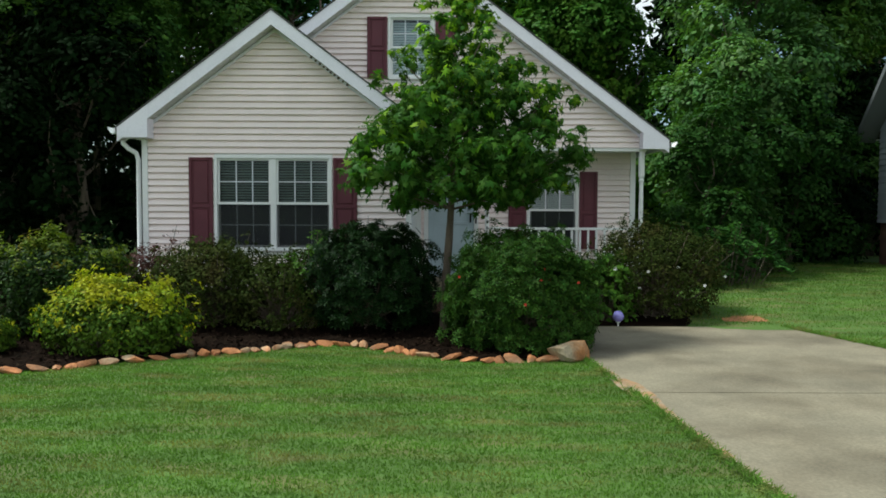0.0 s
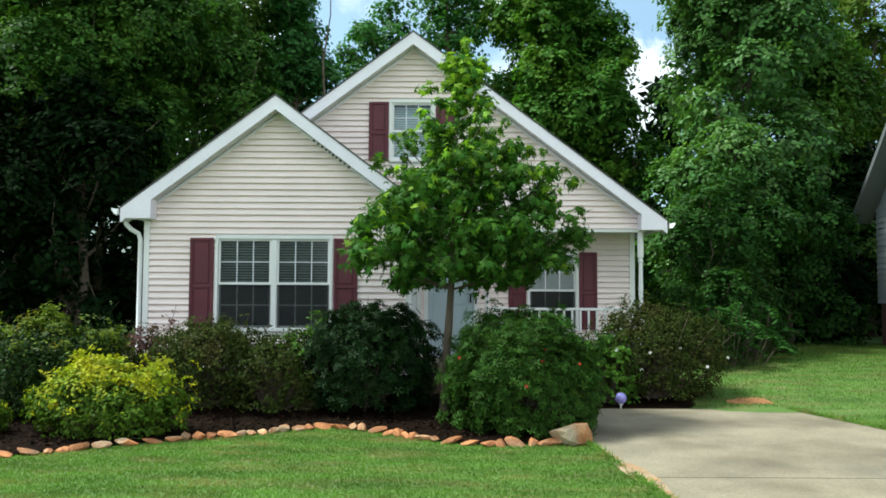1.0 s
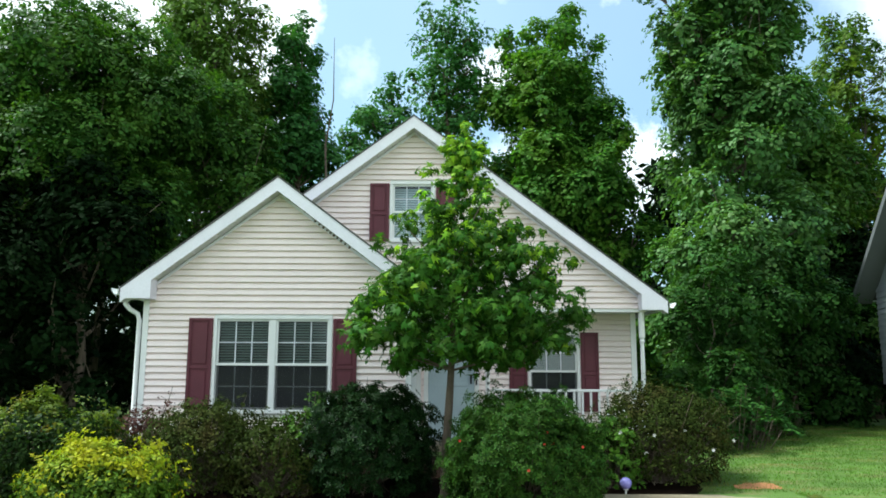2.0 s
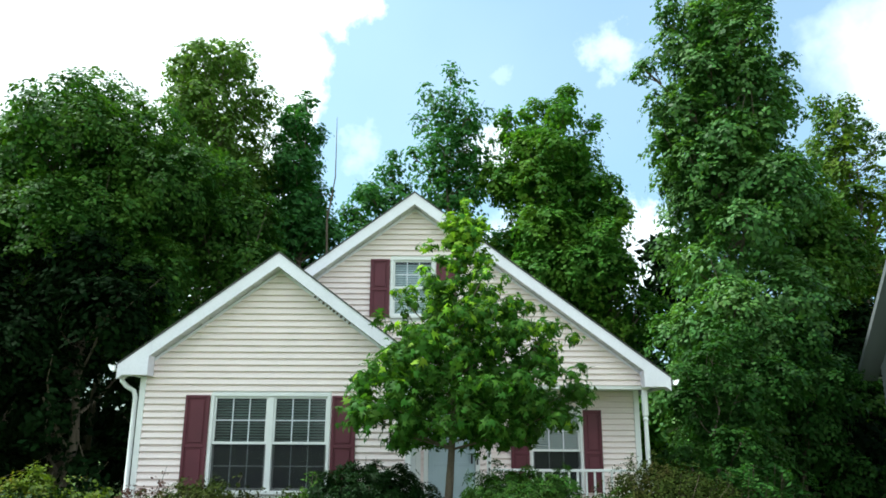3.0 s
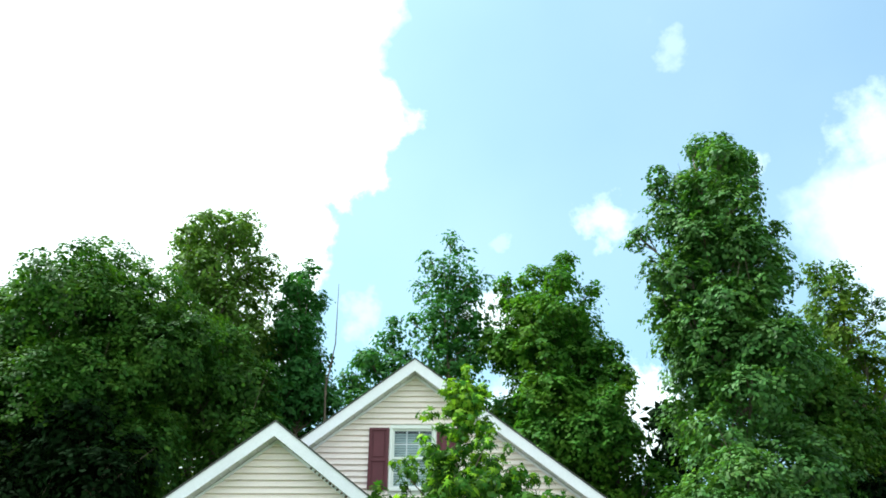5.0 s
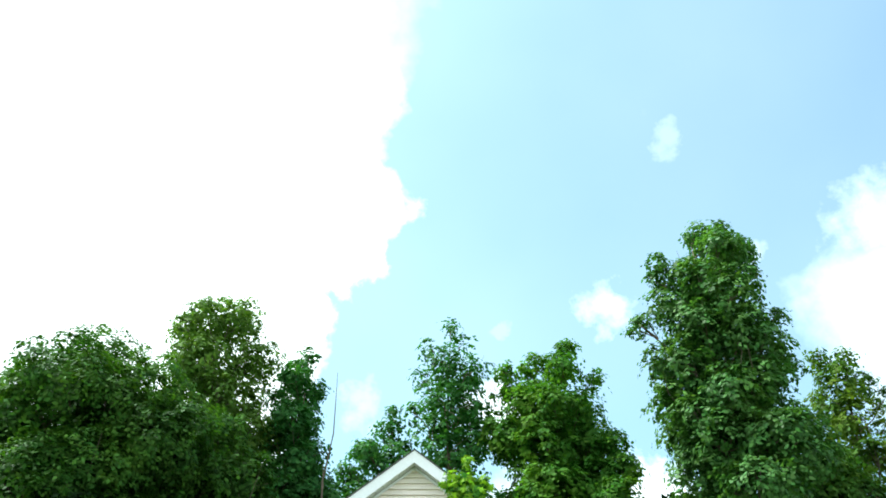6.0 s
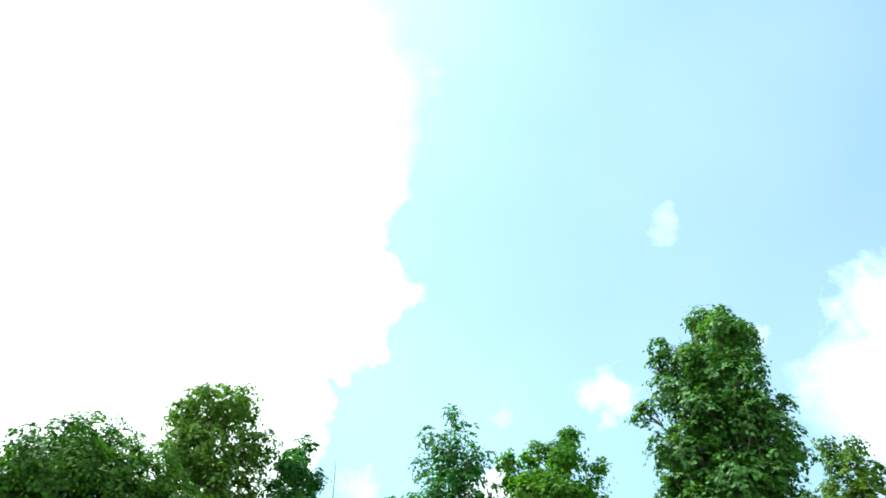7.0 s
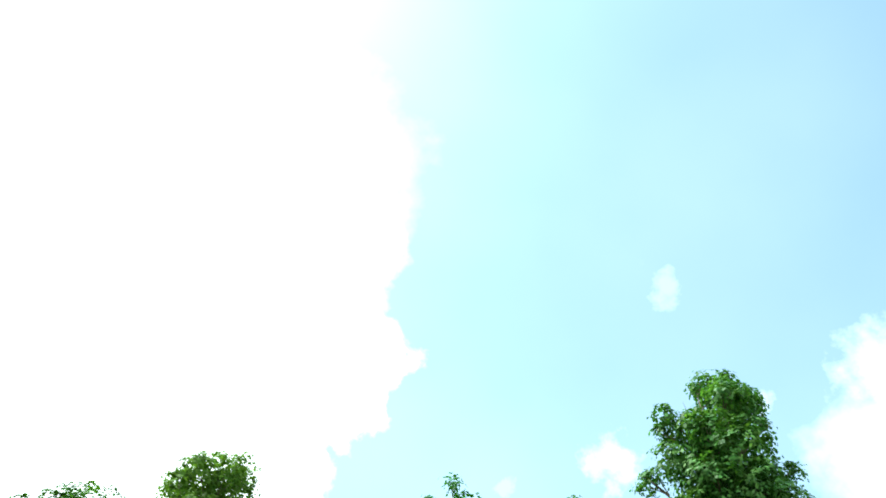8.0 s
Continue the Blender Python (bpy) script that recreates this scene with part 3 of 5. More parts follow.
box_part("casing", D1[0] + 0.08, D1[1] - 0.08, PORCH_Y - 0.03, PORCH_Y + 0.1, D1[3] - 0.08, D1[3], WHITE, door, "white door casing")
for a in ((D1[0] + 0.085, D1[0] + 0.18), (D1[1] - 0.20, D1[1] - 0.085)):
    box_part("stile", a[0], a[1], PORCH_Y + 0.012, PORCH_Y + 0.029, D1[2] + 0.01, D1[3] - 0.085, DOOR, door)
for lo, hi in ((D1[2] + 0.01, D1[2] + 0.22), (1.34, 1.40), (D1[3] - 0.2, D1[3] - 0.085)):
    box_part("rail", D1[0] + 0.18, D1[1] - 0.20, PORCH_Y + 0.012, PORCH_Y + 0.029, lo, hi, DOOR, door)
box_part("handle", D1[1] - 0.16, D1[1] - 0.13, PORCH_Y - 0.035, PORCH_Y + 0.011, 1.38, 1.56, BLACK, door, "black door handle", 0.008)
box_part("latch", D1[1] - 0.06, D1[1] - 0.03, PORCH_Y - 0.045, PORCH_Y - 0.031, 1.36, 1.46, BLACK, door, "black latch", 0.006)

# porch: deck, beam, ceiling, posts, railing
box_part("porch_deck", WING["x1"] + 0.01, MAIN["x1"], MAIN["y"] - 0.15, PORCH_Y - 0.03, 0.1, FLOOR, CONCRETE, house, "concrete porch floor")
box_part("porch_beam", WING["x1"] + 0.004, MAIN["x1"], MAIN["y"] - 0.02, MAIN["y"] + 0.15, 2.66, 2.718, WHITE, house, "white porch beam")
box_part("porch_ceiling", WING["x1"] + 0.004, MAIN["x1"], MAIN["y"] + 0.155, PORCH_Y - 0.004, 2.70, 2.73, SOFFIT, house, "pale porch ceiling")
POST = [(0, 0.055), (0.75, 0.055), (0.78, 0.035), (0.82, 0.05), (0.86, 0.034), (1.3, 0.042), (1.75, 0.034), (1.79, 0.05), (1.83, 0.035), (1.86, 0.055), (2.298, 0.055)]
for x in (0.78, 3.52):
    bm = bmesh.new()
    add_lathe(bm, x, MAIN["y"] + 0.03, [(FLOOR + z, r) for z, r in POST], 10)
    part("post", bm, WHITE, house, "white turned porch post", False)
for z in (1.52, 1.41, 1.30, 1.19):
    box_part("number_bar", 0.768, 0.792, MAIN["y"] - 0.04, MAIN["y"] - 0.03, z - 0.026, z + 0.026, BLACK, house, "small plain black bar on the post", 0.003)
rail = box_part("porch_rail", 0.835, 3.465, MAIN["y"] - 0.005, MAIN["y"] + 0.065, 1.265, 1.31, WHITE, house, "white porch railing with slim balusters")
box_part("bottom_rail", 0.835, 3.465, MAIN["y"] + 0.005, MAIN["y"] + 0.055, 0.46, 0.50, WHITE, rail)
for i in range(1, 18):
    x = 0.835 + 2.63 * i / 18
    box_part("baluster", x - 0.018, x + 0.018, MAIN["y"] + 0.012, MAIN["y"] + 0.048, 0.502, 1.263, WHITE, rail)

# lapped siding, course by course
l, r = gable_fn(WING, 0.285)
siding(house, WING["y"], 0.25, WING["top"] - 0.30, lambda z: max(l(z), WING["x0"] + 0.09), lambda z: min(r(z), WING["x1"] - 0.09), [W1])
l2, r2 = gable_fn(MAIN, 0.285)
siding(house, MAIN["y"], 2.722, MAIN["top"] - 0.30, lambda z: max(l2(z), MAIN["x0"] + 0.05), lambda z: min(r2(z), MAIN["x1"] - 0.01), [W2])
siding(house, PORCH_Y, FLOOR, 2.69, lambda z: WING["x1"] + 0.085, lambda z: MAIN["x1"] - 0.10, [W3, D1])

# dry mud clumps stuck under the wing's rake
for k in range(10):
    x = -2.05 + 0.062 * k + 0.012 * math.sin(7.0 * k)
    zc = WING["top"] - 0.75 * (x - WING["mid"]) - 0.262
    bm = bmesh.new()
    bmesh.ops.create_icosphere(bm, subdivisions=1, radius=0.022 + 0.008 * math.sin(3.1 * k), matrix=Matrix.Translation((x, WING["y"] - 0.17, zc)))
    for v in bm.verts:
        v.co += 0.008 * noise.noise_vector(v.co * 40)
    part("mud_clump", bm, BARK, house, "small dark mud clump")


# ---- plants ----
def leaf_mesh(name, pts, out, size, mat, shape="diamond", jitter=0.8, droop=0.2):
    """One mesh of many small folded leaves at pts, each facing roughly along out."""
    n = len(pts)
    nrm = out + jitter * rng.normal(size=(n, 3))
    nrm /= np.linalg.norm(nrm, axis=1, keepdims=True) + 1e-9
    along = np.cross(nrm, rng.normal(size=(n, 3)))
    along[:, 2] -= droop
    along -= nrm * np.sum(along * nrm, 1, keepdims=True)
    along /= np.linalg.norm(along, axis=1, keepdims=True) + 1e-9
    side = np.cross(nrm, along)
    L = (size * rng.uniform(0.6, 1.3, n))[:, None]
    if shape == "star":
        # five pointed lobes
        ring = [(-0.4, 0, 0), (-0.16, 0.52, -0.08), (0.0, 0.15, 0.02), (0.36, 0.48, -0.10), (0.2, 0.11, 0.02), (0.76, 0, -0.14),
                (0.2, -0.11, 0.02), (0.36, -0.48, -0.10), (0.0, -0.15, 0.02), (-0.16, -0.52, -0.08)]
        tris = [(0, 1, 2), (2, 3, 4), (4, 5, 6), (6, 7, 8), (8, 9, 0), (0, 2, 8), (2, 4, 6), (2, 6, 8)]
    elif shape == "blade":
        ring = [(0, 0.06, 0), (0, -0.06, 0), (0.6, -0.04, 0.08), (1.0, 0, 0.25), (0.6, 0.04, 0.08)]
        tris = [(0, 1, 2), (0, 2, 4), (4, 2, 3)]
    elif shape == "rosette":
        # five leaves spread round a shoot's end
        ring, tris = [], []
        for q in range(5):
            ca, sa = math.cos(q * math.tau / 5), math.sin(q * math.tau / 5)
            b = len(ring)
            ring += [(0.05 * ca, 0.05 * sa, 0.0), (0.5 * ca - 0.17 * sa, 0.5 * sa + 0.17 * ca, 0.16), (0.95 * ca, 0.95 * sa, 0.12), (0.5 * ca + 0.17 * sa, 0.5 * sa - 0.17 * ca, 0.16)]
            tris += [(b, b + 3, b + 2), (b, b + 2, b + 1)]
    elif shape == "broad":
        ring = [(-0.5, 0, 0), (-0.12, 0.33, -0.06), (0.55, 0, -0.08), (-0.12, -0.33, -0.06)]
        tris = [(0, 3, 2), (0, 2, 1)]
    else:
        ring = [(-0.5, 0, 0), (0.05, 0.27, -0.07), (0.5, 0, -0.03), (0.05, -0.27, -0.07)]
        tris = [(0, 3, 2), (0, 2, 1)]
    k = len(ring)
    V = np.empty((n, k, 3), np.float32)
    for i, (a, b, c) in enumerate(ring):
        V[:, i] = pts + L * (a * along + b * side + c * nrm)
    T = np.asarray(tris)
    F = (np.arange(n)[:, None, None] * k + T[None]).reshape(-1)
    me = bpy.data.meshes.new(name)
    me.vertices.add(n * k)
    me.vertices.foreach_set("co", V.reshape(-1))
    m = n * len(tris)
    me.loops.add(m * 3)
    me.loops.foreach_set("vertex_index", F.astype(np.int32))
    me.polygons.add(m)
    me.polygons.foreach_set("loop_start", np.arange(0, m * 3, 3, dtype=np.int32))
    me.polygons.foreach_set("loop_total", np.full(m, 3, np.int32))
    me.update(calc_edges=True)
    me.materials.append(mat)
    return me


def ball_points(n, shell=0.5):
    d = rng.normal(size=(n, 3))
    d /= np.linalg.norm(d, axis=1, keepdims=True)
    return d, d * (rng.uniform(shell, 1.0, n) ** 0.6)[:, None]


def puff_leaves(centres, radii, per_area, flat=0.75, shell=0.35):
    P, N = [], []
    for c, r in zip(centres, radii):
        n = max(8, int(per_area * r * r * 12.6))
        d, p = ball_points(n, shell)
        p *= 1 + 0.22 * rng.normal(size=(n, 1))
        P.append(p * np.array([1, 1, flat]) * r + c)
        N.append(d * np.array([1, 1, 0.8]) + np.array([0, -0.15, 0.55]))
    return np.concatenate(P), np.concatenate(N)


def crown_puffs(x, y, z0, z1, r, profile, count, puff, wild=1.0):
    us = np.array([p[0] for p in profile])
    rs = np.array([p[1] for p in profile])
    u = rng.uniform(0, 1, count * 4)
    w = np.interp(u, us, rs)
    keep = rng.uniform(0, 1, len(u)) < (0.25 + 0.75 * w / w.max())
    u = u[keep][:count - 2]
    u = np.r_[u, 0.985, 0.93]
    a = rng.uniform(0, math.tau, len(u))
    ph = rng.uniform(0, math.tau, 3)
    # limbs reach further on some sides than on others
    reach = 1 + wild * (0.20 * np.sin(2 * a + ph[0] + 5 * u) + 0.14 * np.sin(3 * a + ph[1] - 9 * u) + 0.12 * np.sin(13 * u + ph[2]))
    w = np.interp(u, us, rs) * r * reach
    q = np.sqrt(rng.uniform(0.10, 1.0, len(u)))
    size = puff * rng.uniform(0.6, 1.4, len(u)) * (0.65 + 0.35 * np.interp(u, us, rs))
    rad = np.maximum(w * q - size * 0.35, 0)
    c = np.stack([x + rad * np.cos(a), y + rad * np.sin(a), z0 + (z1 - z0) * u - 0.4 * size], 1)
    return c, size


FULL = [(0, 1.0), (0.3, 1.0), (0.6, 0.85), (0.85, 0.6), (1, 0.2)]


def spray_leaves(centres, radii, clump, cover, leaf, lift=0.7, inner=0.45):
    """Leaves in sprays: every spray is a flat tuft near a lobe's skin whose leaves share one tilt."""
    C, D = [], []
    for c, r in zip(centres, radii):
        n = max(4, int(cover * 12.6 * r * r / (math.pi * clump * clump)))
        d = rng.normal(size=(n, 3)) + np.array([0, 0, 0.25])
        d /= np.linalg.norm(d, axis=1, keepdims=True)
        q = r * rng.uniform(inner ** 2, 1.12, n) ** 0.5
        C.append(c + d * q[:, None] * np.array([1, 1, 0.9]))
        D.append(d)
    C, D = np.concatenate(C), np.concatenate(D)
    per = max(3, int(1.5 * clump * clump / (leaf * leaf * 0.27)))
    tilt = D * 0.75 + np.array([0, 0, lift]) + 0.28 * rng.normal(size=D.shape)
    tilt /= np.linalg.norm(tilt, axis=1, keepdims=True)
    size = clump * rng.uniform(0.65, 1.25, len(C))
    p = rng.normal(size=(len(C), per, 3)) * 0.5
    p -= 0.65 * tilt[:, None] * np.sum(p * tilt[:, None], 2, keepdims=True)
    P = C[:, None] + p * size[:, None, None]
    # the rim of a spray hangs
    P[:, :, 2] -= 0.22 * np.sum(p * p, 2) * size[:, None]
    N = tilt[:, None] + 0.55 * p
    return P.reshape(-1, 3), N.reshape(-1, 3)


def tree(x, y, lobes, mat, label, skirt=None, clump=0.3, cover=1.5, leaf=None, trunk_r=0.16, deep=1.0, bare=0.0, name="tree"):
    """A crown of lobes on limbs: each lobe is its offset along x, its height and its radius; the skirt fills the crown below them.
    skirt: radius, lowest height, number of lobes, lobe radius."""
    z = float(ground_z(x, y))
    t = thing(name, (x, y, z), label, "tree", "trees behind the house")
    h = max(q[1] + 0.7 * q[2] for q in lobes) - z
    width = max(abs(q[0]) for q in lobes) + 0.3
    c, s = [], []
    for dx, zz, r in lobes:
        span = deep * math.sqrt(max(0.0, width * width - dx * dx))
        c.append((dx, rng.uniform(-0.3, 0.3) * r, zz - z))
        s.append(r)
        if r > 0.6:
            # the crown rounds off towards its front and its back
            for side in (-1, 1):
                q = span * rng.uniform(0.35, 0.7)
                c.append((dx * 0.75, side * q, zz - z - 0.55 * q))
                s.append(r * 0.95)
    if skirt:
        sr, lo, n, r = skirt
        hi = min(q[1] for q in lobes)
        for k in range(n):
            a = k * 2.4 + rng.uniform(-0.3, 0.3)
            q = sr * math.sqrt(rng.uniform(0.15, 1.0))
            c.append((q * math.cos(a), q * math.sin(a), lo + (hi - lo) * (k + rng.random()) / n - z))
            s.append(r * rng.uniform(0.75, 1.25))
    c, s = np.array(c), np.array(s)
    bm = bmesh.new()
    pts = [(0.08 * math.sin(1.7 * k + x), 0.08 * math.cos(1.3 * k + y), h * 0.96 * k / 8) for k in range(9)]
    pts[0] = (0, 0, -0.15)
    add_tube(bm, pts, [trunk_r * (1.25 if k == 0 else 1 - 0.118 * k) for k in range(9)], 8)
    part("trunk", bm, BARK, t, "", True)
    bm = bmesh.new()
    for k in range(len(c)):
        reach = math.hypot(c[k][0], c[k][1])
        zz = max(0.06 * h, c[k][2] - 0.75 * reach - 0.3)
        b = Vector((0.05 * math.sin(zz), 0.05 * math.cos(zz), zz))
        e = Vector(c[k])
        rr = trunk_r * 0.42 * (1 - 0.7 * zz / h)
        add_tube(bm, [b, b.lerp(e, 0.5) + Vector((0, 0, -0.12)), e], [rr, rr * 0.7, rr * 0.4], 5)
        for q in range(3):
            d = Vector(rng.normal(size=3)) * 0.5 * float(s[k])
            add_tube(bm, [b.lerp(e, 0.75), e + d * 0.5, e + d + Vector((0, 0, 0.2 * float(s[k])))], [rr * 0.45, rr * 0.3, 0.004], 4)
    tagged(part("branchwork", bm, BARK, t), kind="stuff")
    leaf = leaf or 0.0062 * y
    P, N = spray_leaves(c, s, clump, cover, leaf)
    if bare:
        hole = np.array([noise.noise(Vector(q) * 0.9 + Vector((x, y, 0))) for q in P])
        P, N = P[hole < 0.5 - bare], N[hole < 0.5 - bare]
    crown = new("crown", leaf_mesh("crown", P, N, leaf, mat, "broad", 0.22))
    crown.parent = t
    return t


# the wood's edge, tree by tree
tree(-9.75, 20, [(0.0, 10.8, 1.4), (-1.2, 9.8, 1.35), (-2.1, 8.4, 1.3), (1.4, 10.0, 1.35), (2.6, 8.7, 1.3), (-3.2, 7.2, 1.4), (-0.4, 8.0, 1.5), (1.3, 8.0, 1.5)],
     LEAF_OAK, "broad dark green oak in full leaf at the wood's edge", (2.6, 4.6, 11, 1.3), 0.34, 2.0, trunk_r=0.24, deep=0.8, bare=0.04)
tree(-8.05, 24.5, [(-0.4, 15.1, 0.75), (0.7, 15.0, 0.75), (-1.3, 14.6, 0.65), (1.6, 13.5, 0.7), (0.0, 13.5, 1.0), (-0.9, 13.2, 0.9), (0.9, 12.1, 1.05), (-0.9, 11.7, 1.1), (0.6, 10.4, 1.25), (-0.2, 8.8, 1.4), (1.6, 10.6, 0.9)],
     LEAF_OLIVE, "tall olive green tree with an airy open top", (1.8, 2.0, 9, 1.15), 0.28, 1.15)
tree(-5.05, 25.5, [(0.0, 13.9, 0.4), (-0.3, 13.1, 0.65), (-0.9, 12.3, 0.5), (0.4, 12.6, 0.45), (-0.2, 11.6, 0.9), (0.4, 10.3, 0.75), (-1.0, 10.8, 0.7), (-0.6, 9.2, 1.05), (0.6, 9.1, 0.8)],
     LEAF_BLUE, "slender dark conical tree behind the roof", (1.0, 2.0, 9, 0.85), 0.26, 1.6)
tree(0.15, 28.5, [(0.1, 16.7, 0.5), (0.5, 15.9, 0.55), (-0.8, 15.7, 0.5), (-0.2, 15.0, 0.9), (1.0, 14.8, 0.75), (-1.1, 14.3, 0.55), (-0.3, 13.5, 1.05), (0.9, 13.3, 1.05), (-1.4, 13.0, 0.55), (-0.1, 11.8, 1.2), (1.1, 11.8, 0.9)],
     LEAF_BLUE, "tall slim tree with loose blue green leaves", (1.7, 2.0, 8, 1.0), 0.27, 0.72, bare=0.05)
tree(-2.0, 28.5, [(-0.1, 13.0, 0.32), (-0.2, 12.2, 0.6), (-1.0, 11.4, 0.65), (-1.7, 10.6, 0.5), (0.2, 11.2, 0.7), (-1.4, 9.9, 0.7), (0.2, 10.0, 0.8)],
     LEAF_BLUE, "small bright green tree behind the ridge", (1.3, 1.5, 6, 0.9), 0.28, 1.6)
tree(4.2, 27.5, [(0.6, 15.1, 0.5), (0.2, 14.4, 0.7), (-0.8, 14.5, 0.6), (1.6, 13.9, 0.45), (-1.9, 14.1, 0.5), (-1.6, 13.1, 0.8), (-0.4, 13.1, 0.95), (0.9, 12.9, 0.8), (-0.9, 11.7, 1.25), (-2.3, 11.8, 0.8), (1.0, 11.3, 1.1), (-0.6, 9.9, 1.4)],
     LEAF_POPLAR, "leafy mid green tree with a ragged top", (1.9, 2.0, 11, 1.25), 0.32, 2.0)
tree(5.7, 26, [(0.1, 10.8, 0.55), (0.3, 10.0, 0.65), (-0.3, 9.1, 1.0), (-1.4, 7.8, 1.4), (0.3, 7.8, 0.7)],
     LEAF_POPLAR, "full green tree beside the taller ones", (1.3, 1.5, 8, 1.05), 0.34, 2.0)
tree(2.6, 30, [(0, 9.6, 1.0), (-0.8, 8.6, 1.1), (0.9, 8.4, 1.1)], LEAF_OAK, "dark green tree in the second row", (1.5, 1.5, 6, 1.1), 0.36, 1.2)
tree(7.92, 20.5, [(1.0, 16.0, 0.45), (0.2, 15.9, 0.42), (0.6, 15.3, 0.75), (1.2, 15.0, 0.65), (1.6, 14.5, 0.4), (-1.2, 14.7, 0.42), (-1.1, 14.1, 0.5), (-0.3, 14.1, 0.8), (0.6, 13.7, 0.9), (-2.1, 12.5, 0.42), (-1.3, 13.1, 0.6),
                   (-0.5, 12.5, 0.95), (0.7, 12.3, 0.95), (2.1, 12.8, 0.38), (1.6, 11.8, 0.75), (-1.4, 11.3, 0.75), (-0.3, 10.5, 1.0), (0.9, 10.6, 1.0), (2.0, 11.0, 0.5), (-1.6, 9.9, 0.7), (-0.7, 9.1, 1.1), (0.7, 9.1, 1.1), (1.9, 9.3, 0.8)],
     LEAF_GIANT, "very tall poplar clothed in leaves to the ground", (1.8, 1.0, 20, 1.1), 0.25, 1.6, 0.145, trunk_r=0.2, deep=0.8)
tree(13.4, 24, [(-0.6, 13.2, 0.38), (0.3, 13.1, 0.4), (-0.3, 12.4, 0.7), (0.7, 12.1, 0.6), (1.2, 11.6, 0.4), (-0.2, 11.2, 0.85), (0.9, 10.6, 0.45), (-0.1, 9.8, 0.8), (0.7, 9.3, 0.5)],
     LEAF_YELLOW, "tall thin tree with yellowish open crown", (1.5, 2.0, 14, 0.95), 0.3, 1.2, bare=0.04)
tree(11.3, 23, [(0, 9.2, 0.9), (-0.8, 8.2, 1.0), (0.8, 8.0, 1.0), (0, 7, 1.1)], LEAF_OAK, "dense dark green tree beside the poplar", (1.4, 1.0, 9, 1.05), 0.32, 1.8)
tree(-14.2, 22, [(0, 10.2, 1.3), (-1.4, 8.8, 1.4), (1.3, 8.9, 1.4)], LEAF_DEEP_SHADE, "tree in shade-dark leaf colour at the wood's edge", (2.2, 1.0, 8, 1.5), 0.45, 1.1, 0.18)
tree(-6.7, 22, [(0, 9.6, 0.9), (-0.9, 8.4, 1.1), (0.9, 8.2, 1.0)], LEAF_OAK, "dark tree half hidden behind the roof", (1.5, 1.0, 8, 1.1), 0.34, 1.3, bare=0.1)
# near-black leaf colour here stands in for the oak's shaded lower half
tree(-8.6, 18.2, [(0, 6.0, 1.0), (-0.9, 5.0, 1.1), (0.9, 5.1, 1.0)], LEAF_DEEP_SHADE, "dark understory tree beside the house", (1.4, 0.6, 6, 1.0), 0.4, 1.2, 0.16)
tree(-10.3, 17.0, [(0, 4.6, 0.9), (-0.8, 3.8, 0.9), (0.8, 3.9, 0.9)], LEAF_DEEP_SHADE, "understory tree added as dark shade below the oak", (1.3, 0.6, 6, 0.9), 0.36, 1.3, 0.15, trunk_r=0.1)
tree(-12.0, 17.5, [(0, 6.4, 1.1), (-1.1, 5.4, 1.2), (1.1, 5.5, 1.2)], LEAF_DEEP_SHADE, "understory tree darkened as if in deep shade", (1.6, 0.6, 6, 1.1), 0.4, 1.2, 0.16)
tree(6.9, 18.4, [(0, 5.3, 0.7), (-0.7, 4.5, 0.8), (0.7, 4.4, 0.8), (0.1, 3.6, 0.9)], LEAF_GIANT, "leafy young tree on the bank", (1.1, 1.2, 7, 0.75), 0.26, 1.4, 0.12)
tree(5.3, 15.3, [(0, 3.4, 0.5), (-0.4, 2.8, 0.6), (0.5, 2.7, 0.6)], LEAF_SHADE, "leafy young sapling close by the house wall", (0.7, 0.7, 5, 0.55), 0.2, 1.3, trunk_r=0.05)
tree(6.3, 16.8, [(0, 4.0, 0.6), (-0.5, 3.3, 0.7), (0.6, 3.2, 0.7)], LEAF_SHADE, "leafy young sapling on the shaded bank", (0.9, 0.8, 6, 0.65), 0.22, 1.3, trunk_r=0.06)
tree(8.6, 18.9, [(0, 4.4, 0.7), (-0.6, 3.6, 0.8), (0.6, 3.5, 0.8)], LEAF_SHADE, "young tree in shade-dark leaf colour on the bank", (1.0, 0.8, 6, 0.75), 0.28, 1.3, trunk_r=0.08)
tree(12.2, 22, [(0, 5.2, 0.9), (-0.8, 4.3, 0.9), (0.8, 4.2, 0.9)], LEAF_DEEP_SHADE, "young tree in shade-dark leaf colour near the neighbouring house", (1.2, 0.8, 6, 0.9), 0.34, 1.2, 0.16)


# near-black thickets added to stand in for shade on the ground behind
tree(9.9, 20.6, [(0, 2.6, 0.8), (-0.7, 1.9, 0.8), (0.7, 1.9, 0.8)], LEAF_DEEP_SHADE, "low thicket added as dark shade under the trees", (1.1, 0.4, 6, 0.75), 0.34, 1.5, 0.15, trunk_r=0.06)
tree(8.2, 20.2, [(0, 2.4, 0.8), (-0.7, 1.8, 0.8), (0.7, 1.8, 0.8)], LEAF_DEEP_SHADE, "low thicket added as dark shade under the poplar", (1.1, 0.4, 6, 0.75), 0.34, 1.5, 0.15, trunk_r=0.06)
tree(-6.5, 19.6, [(0, 3.2, 0.9), (-0.8, 2.2, 0.9), (0.8, 2.2, 0.9)], LEAF_DEEP_SHADE, "low thicket added as dark shade beside the house", (1.2, 0.4, 6, 0.85), 0.36, 1.5, 0.15, trunk_r=0.06)


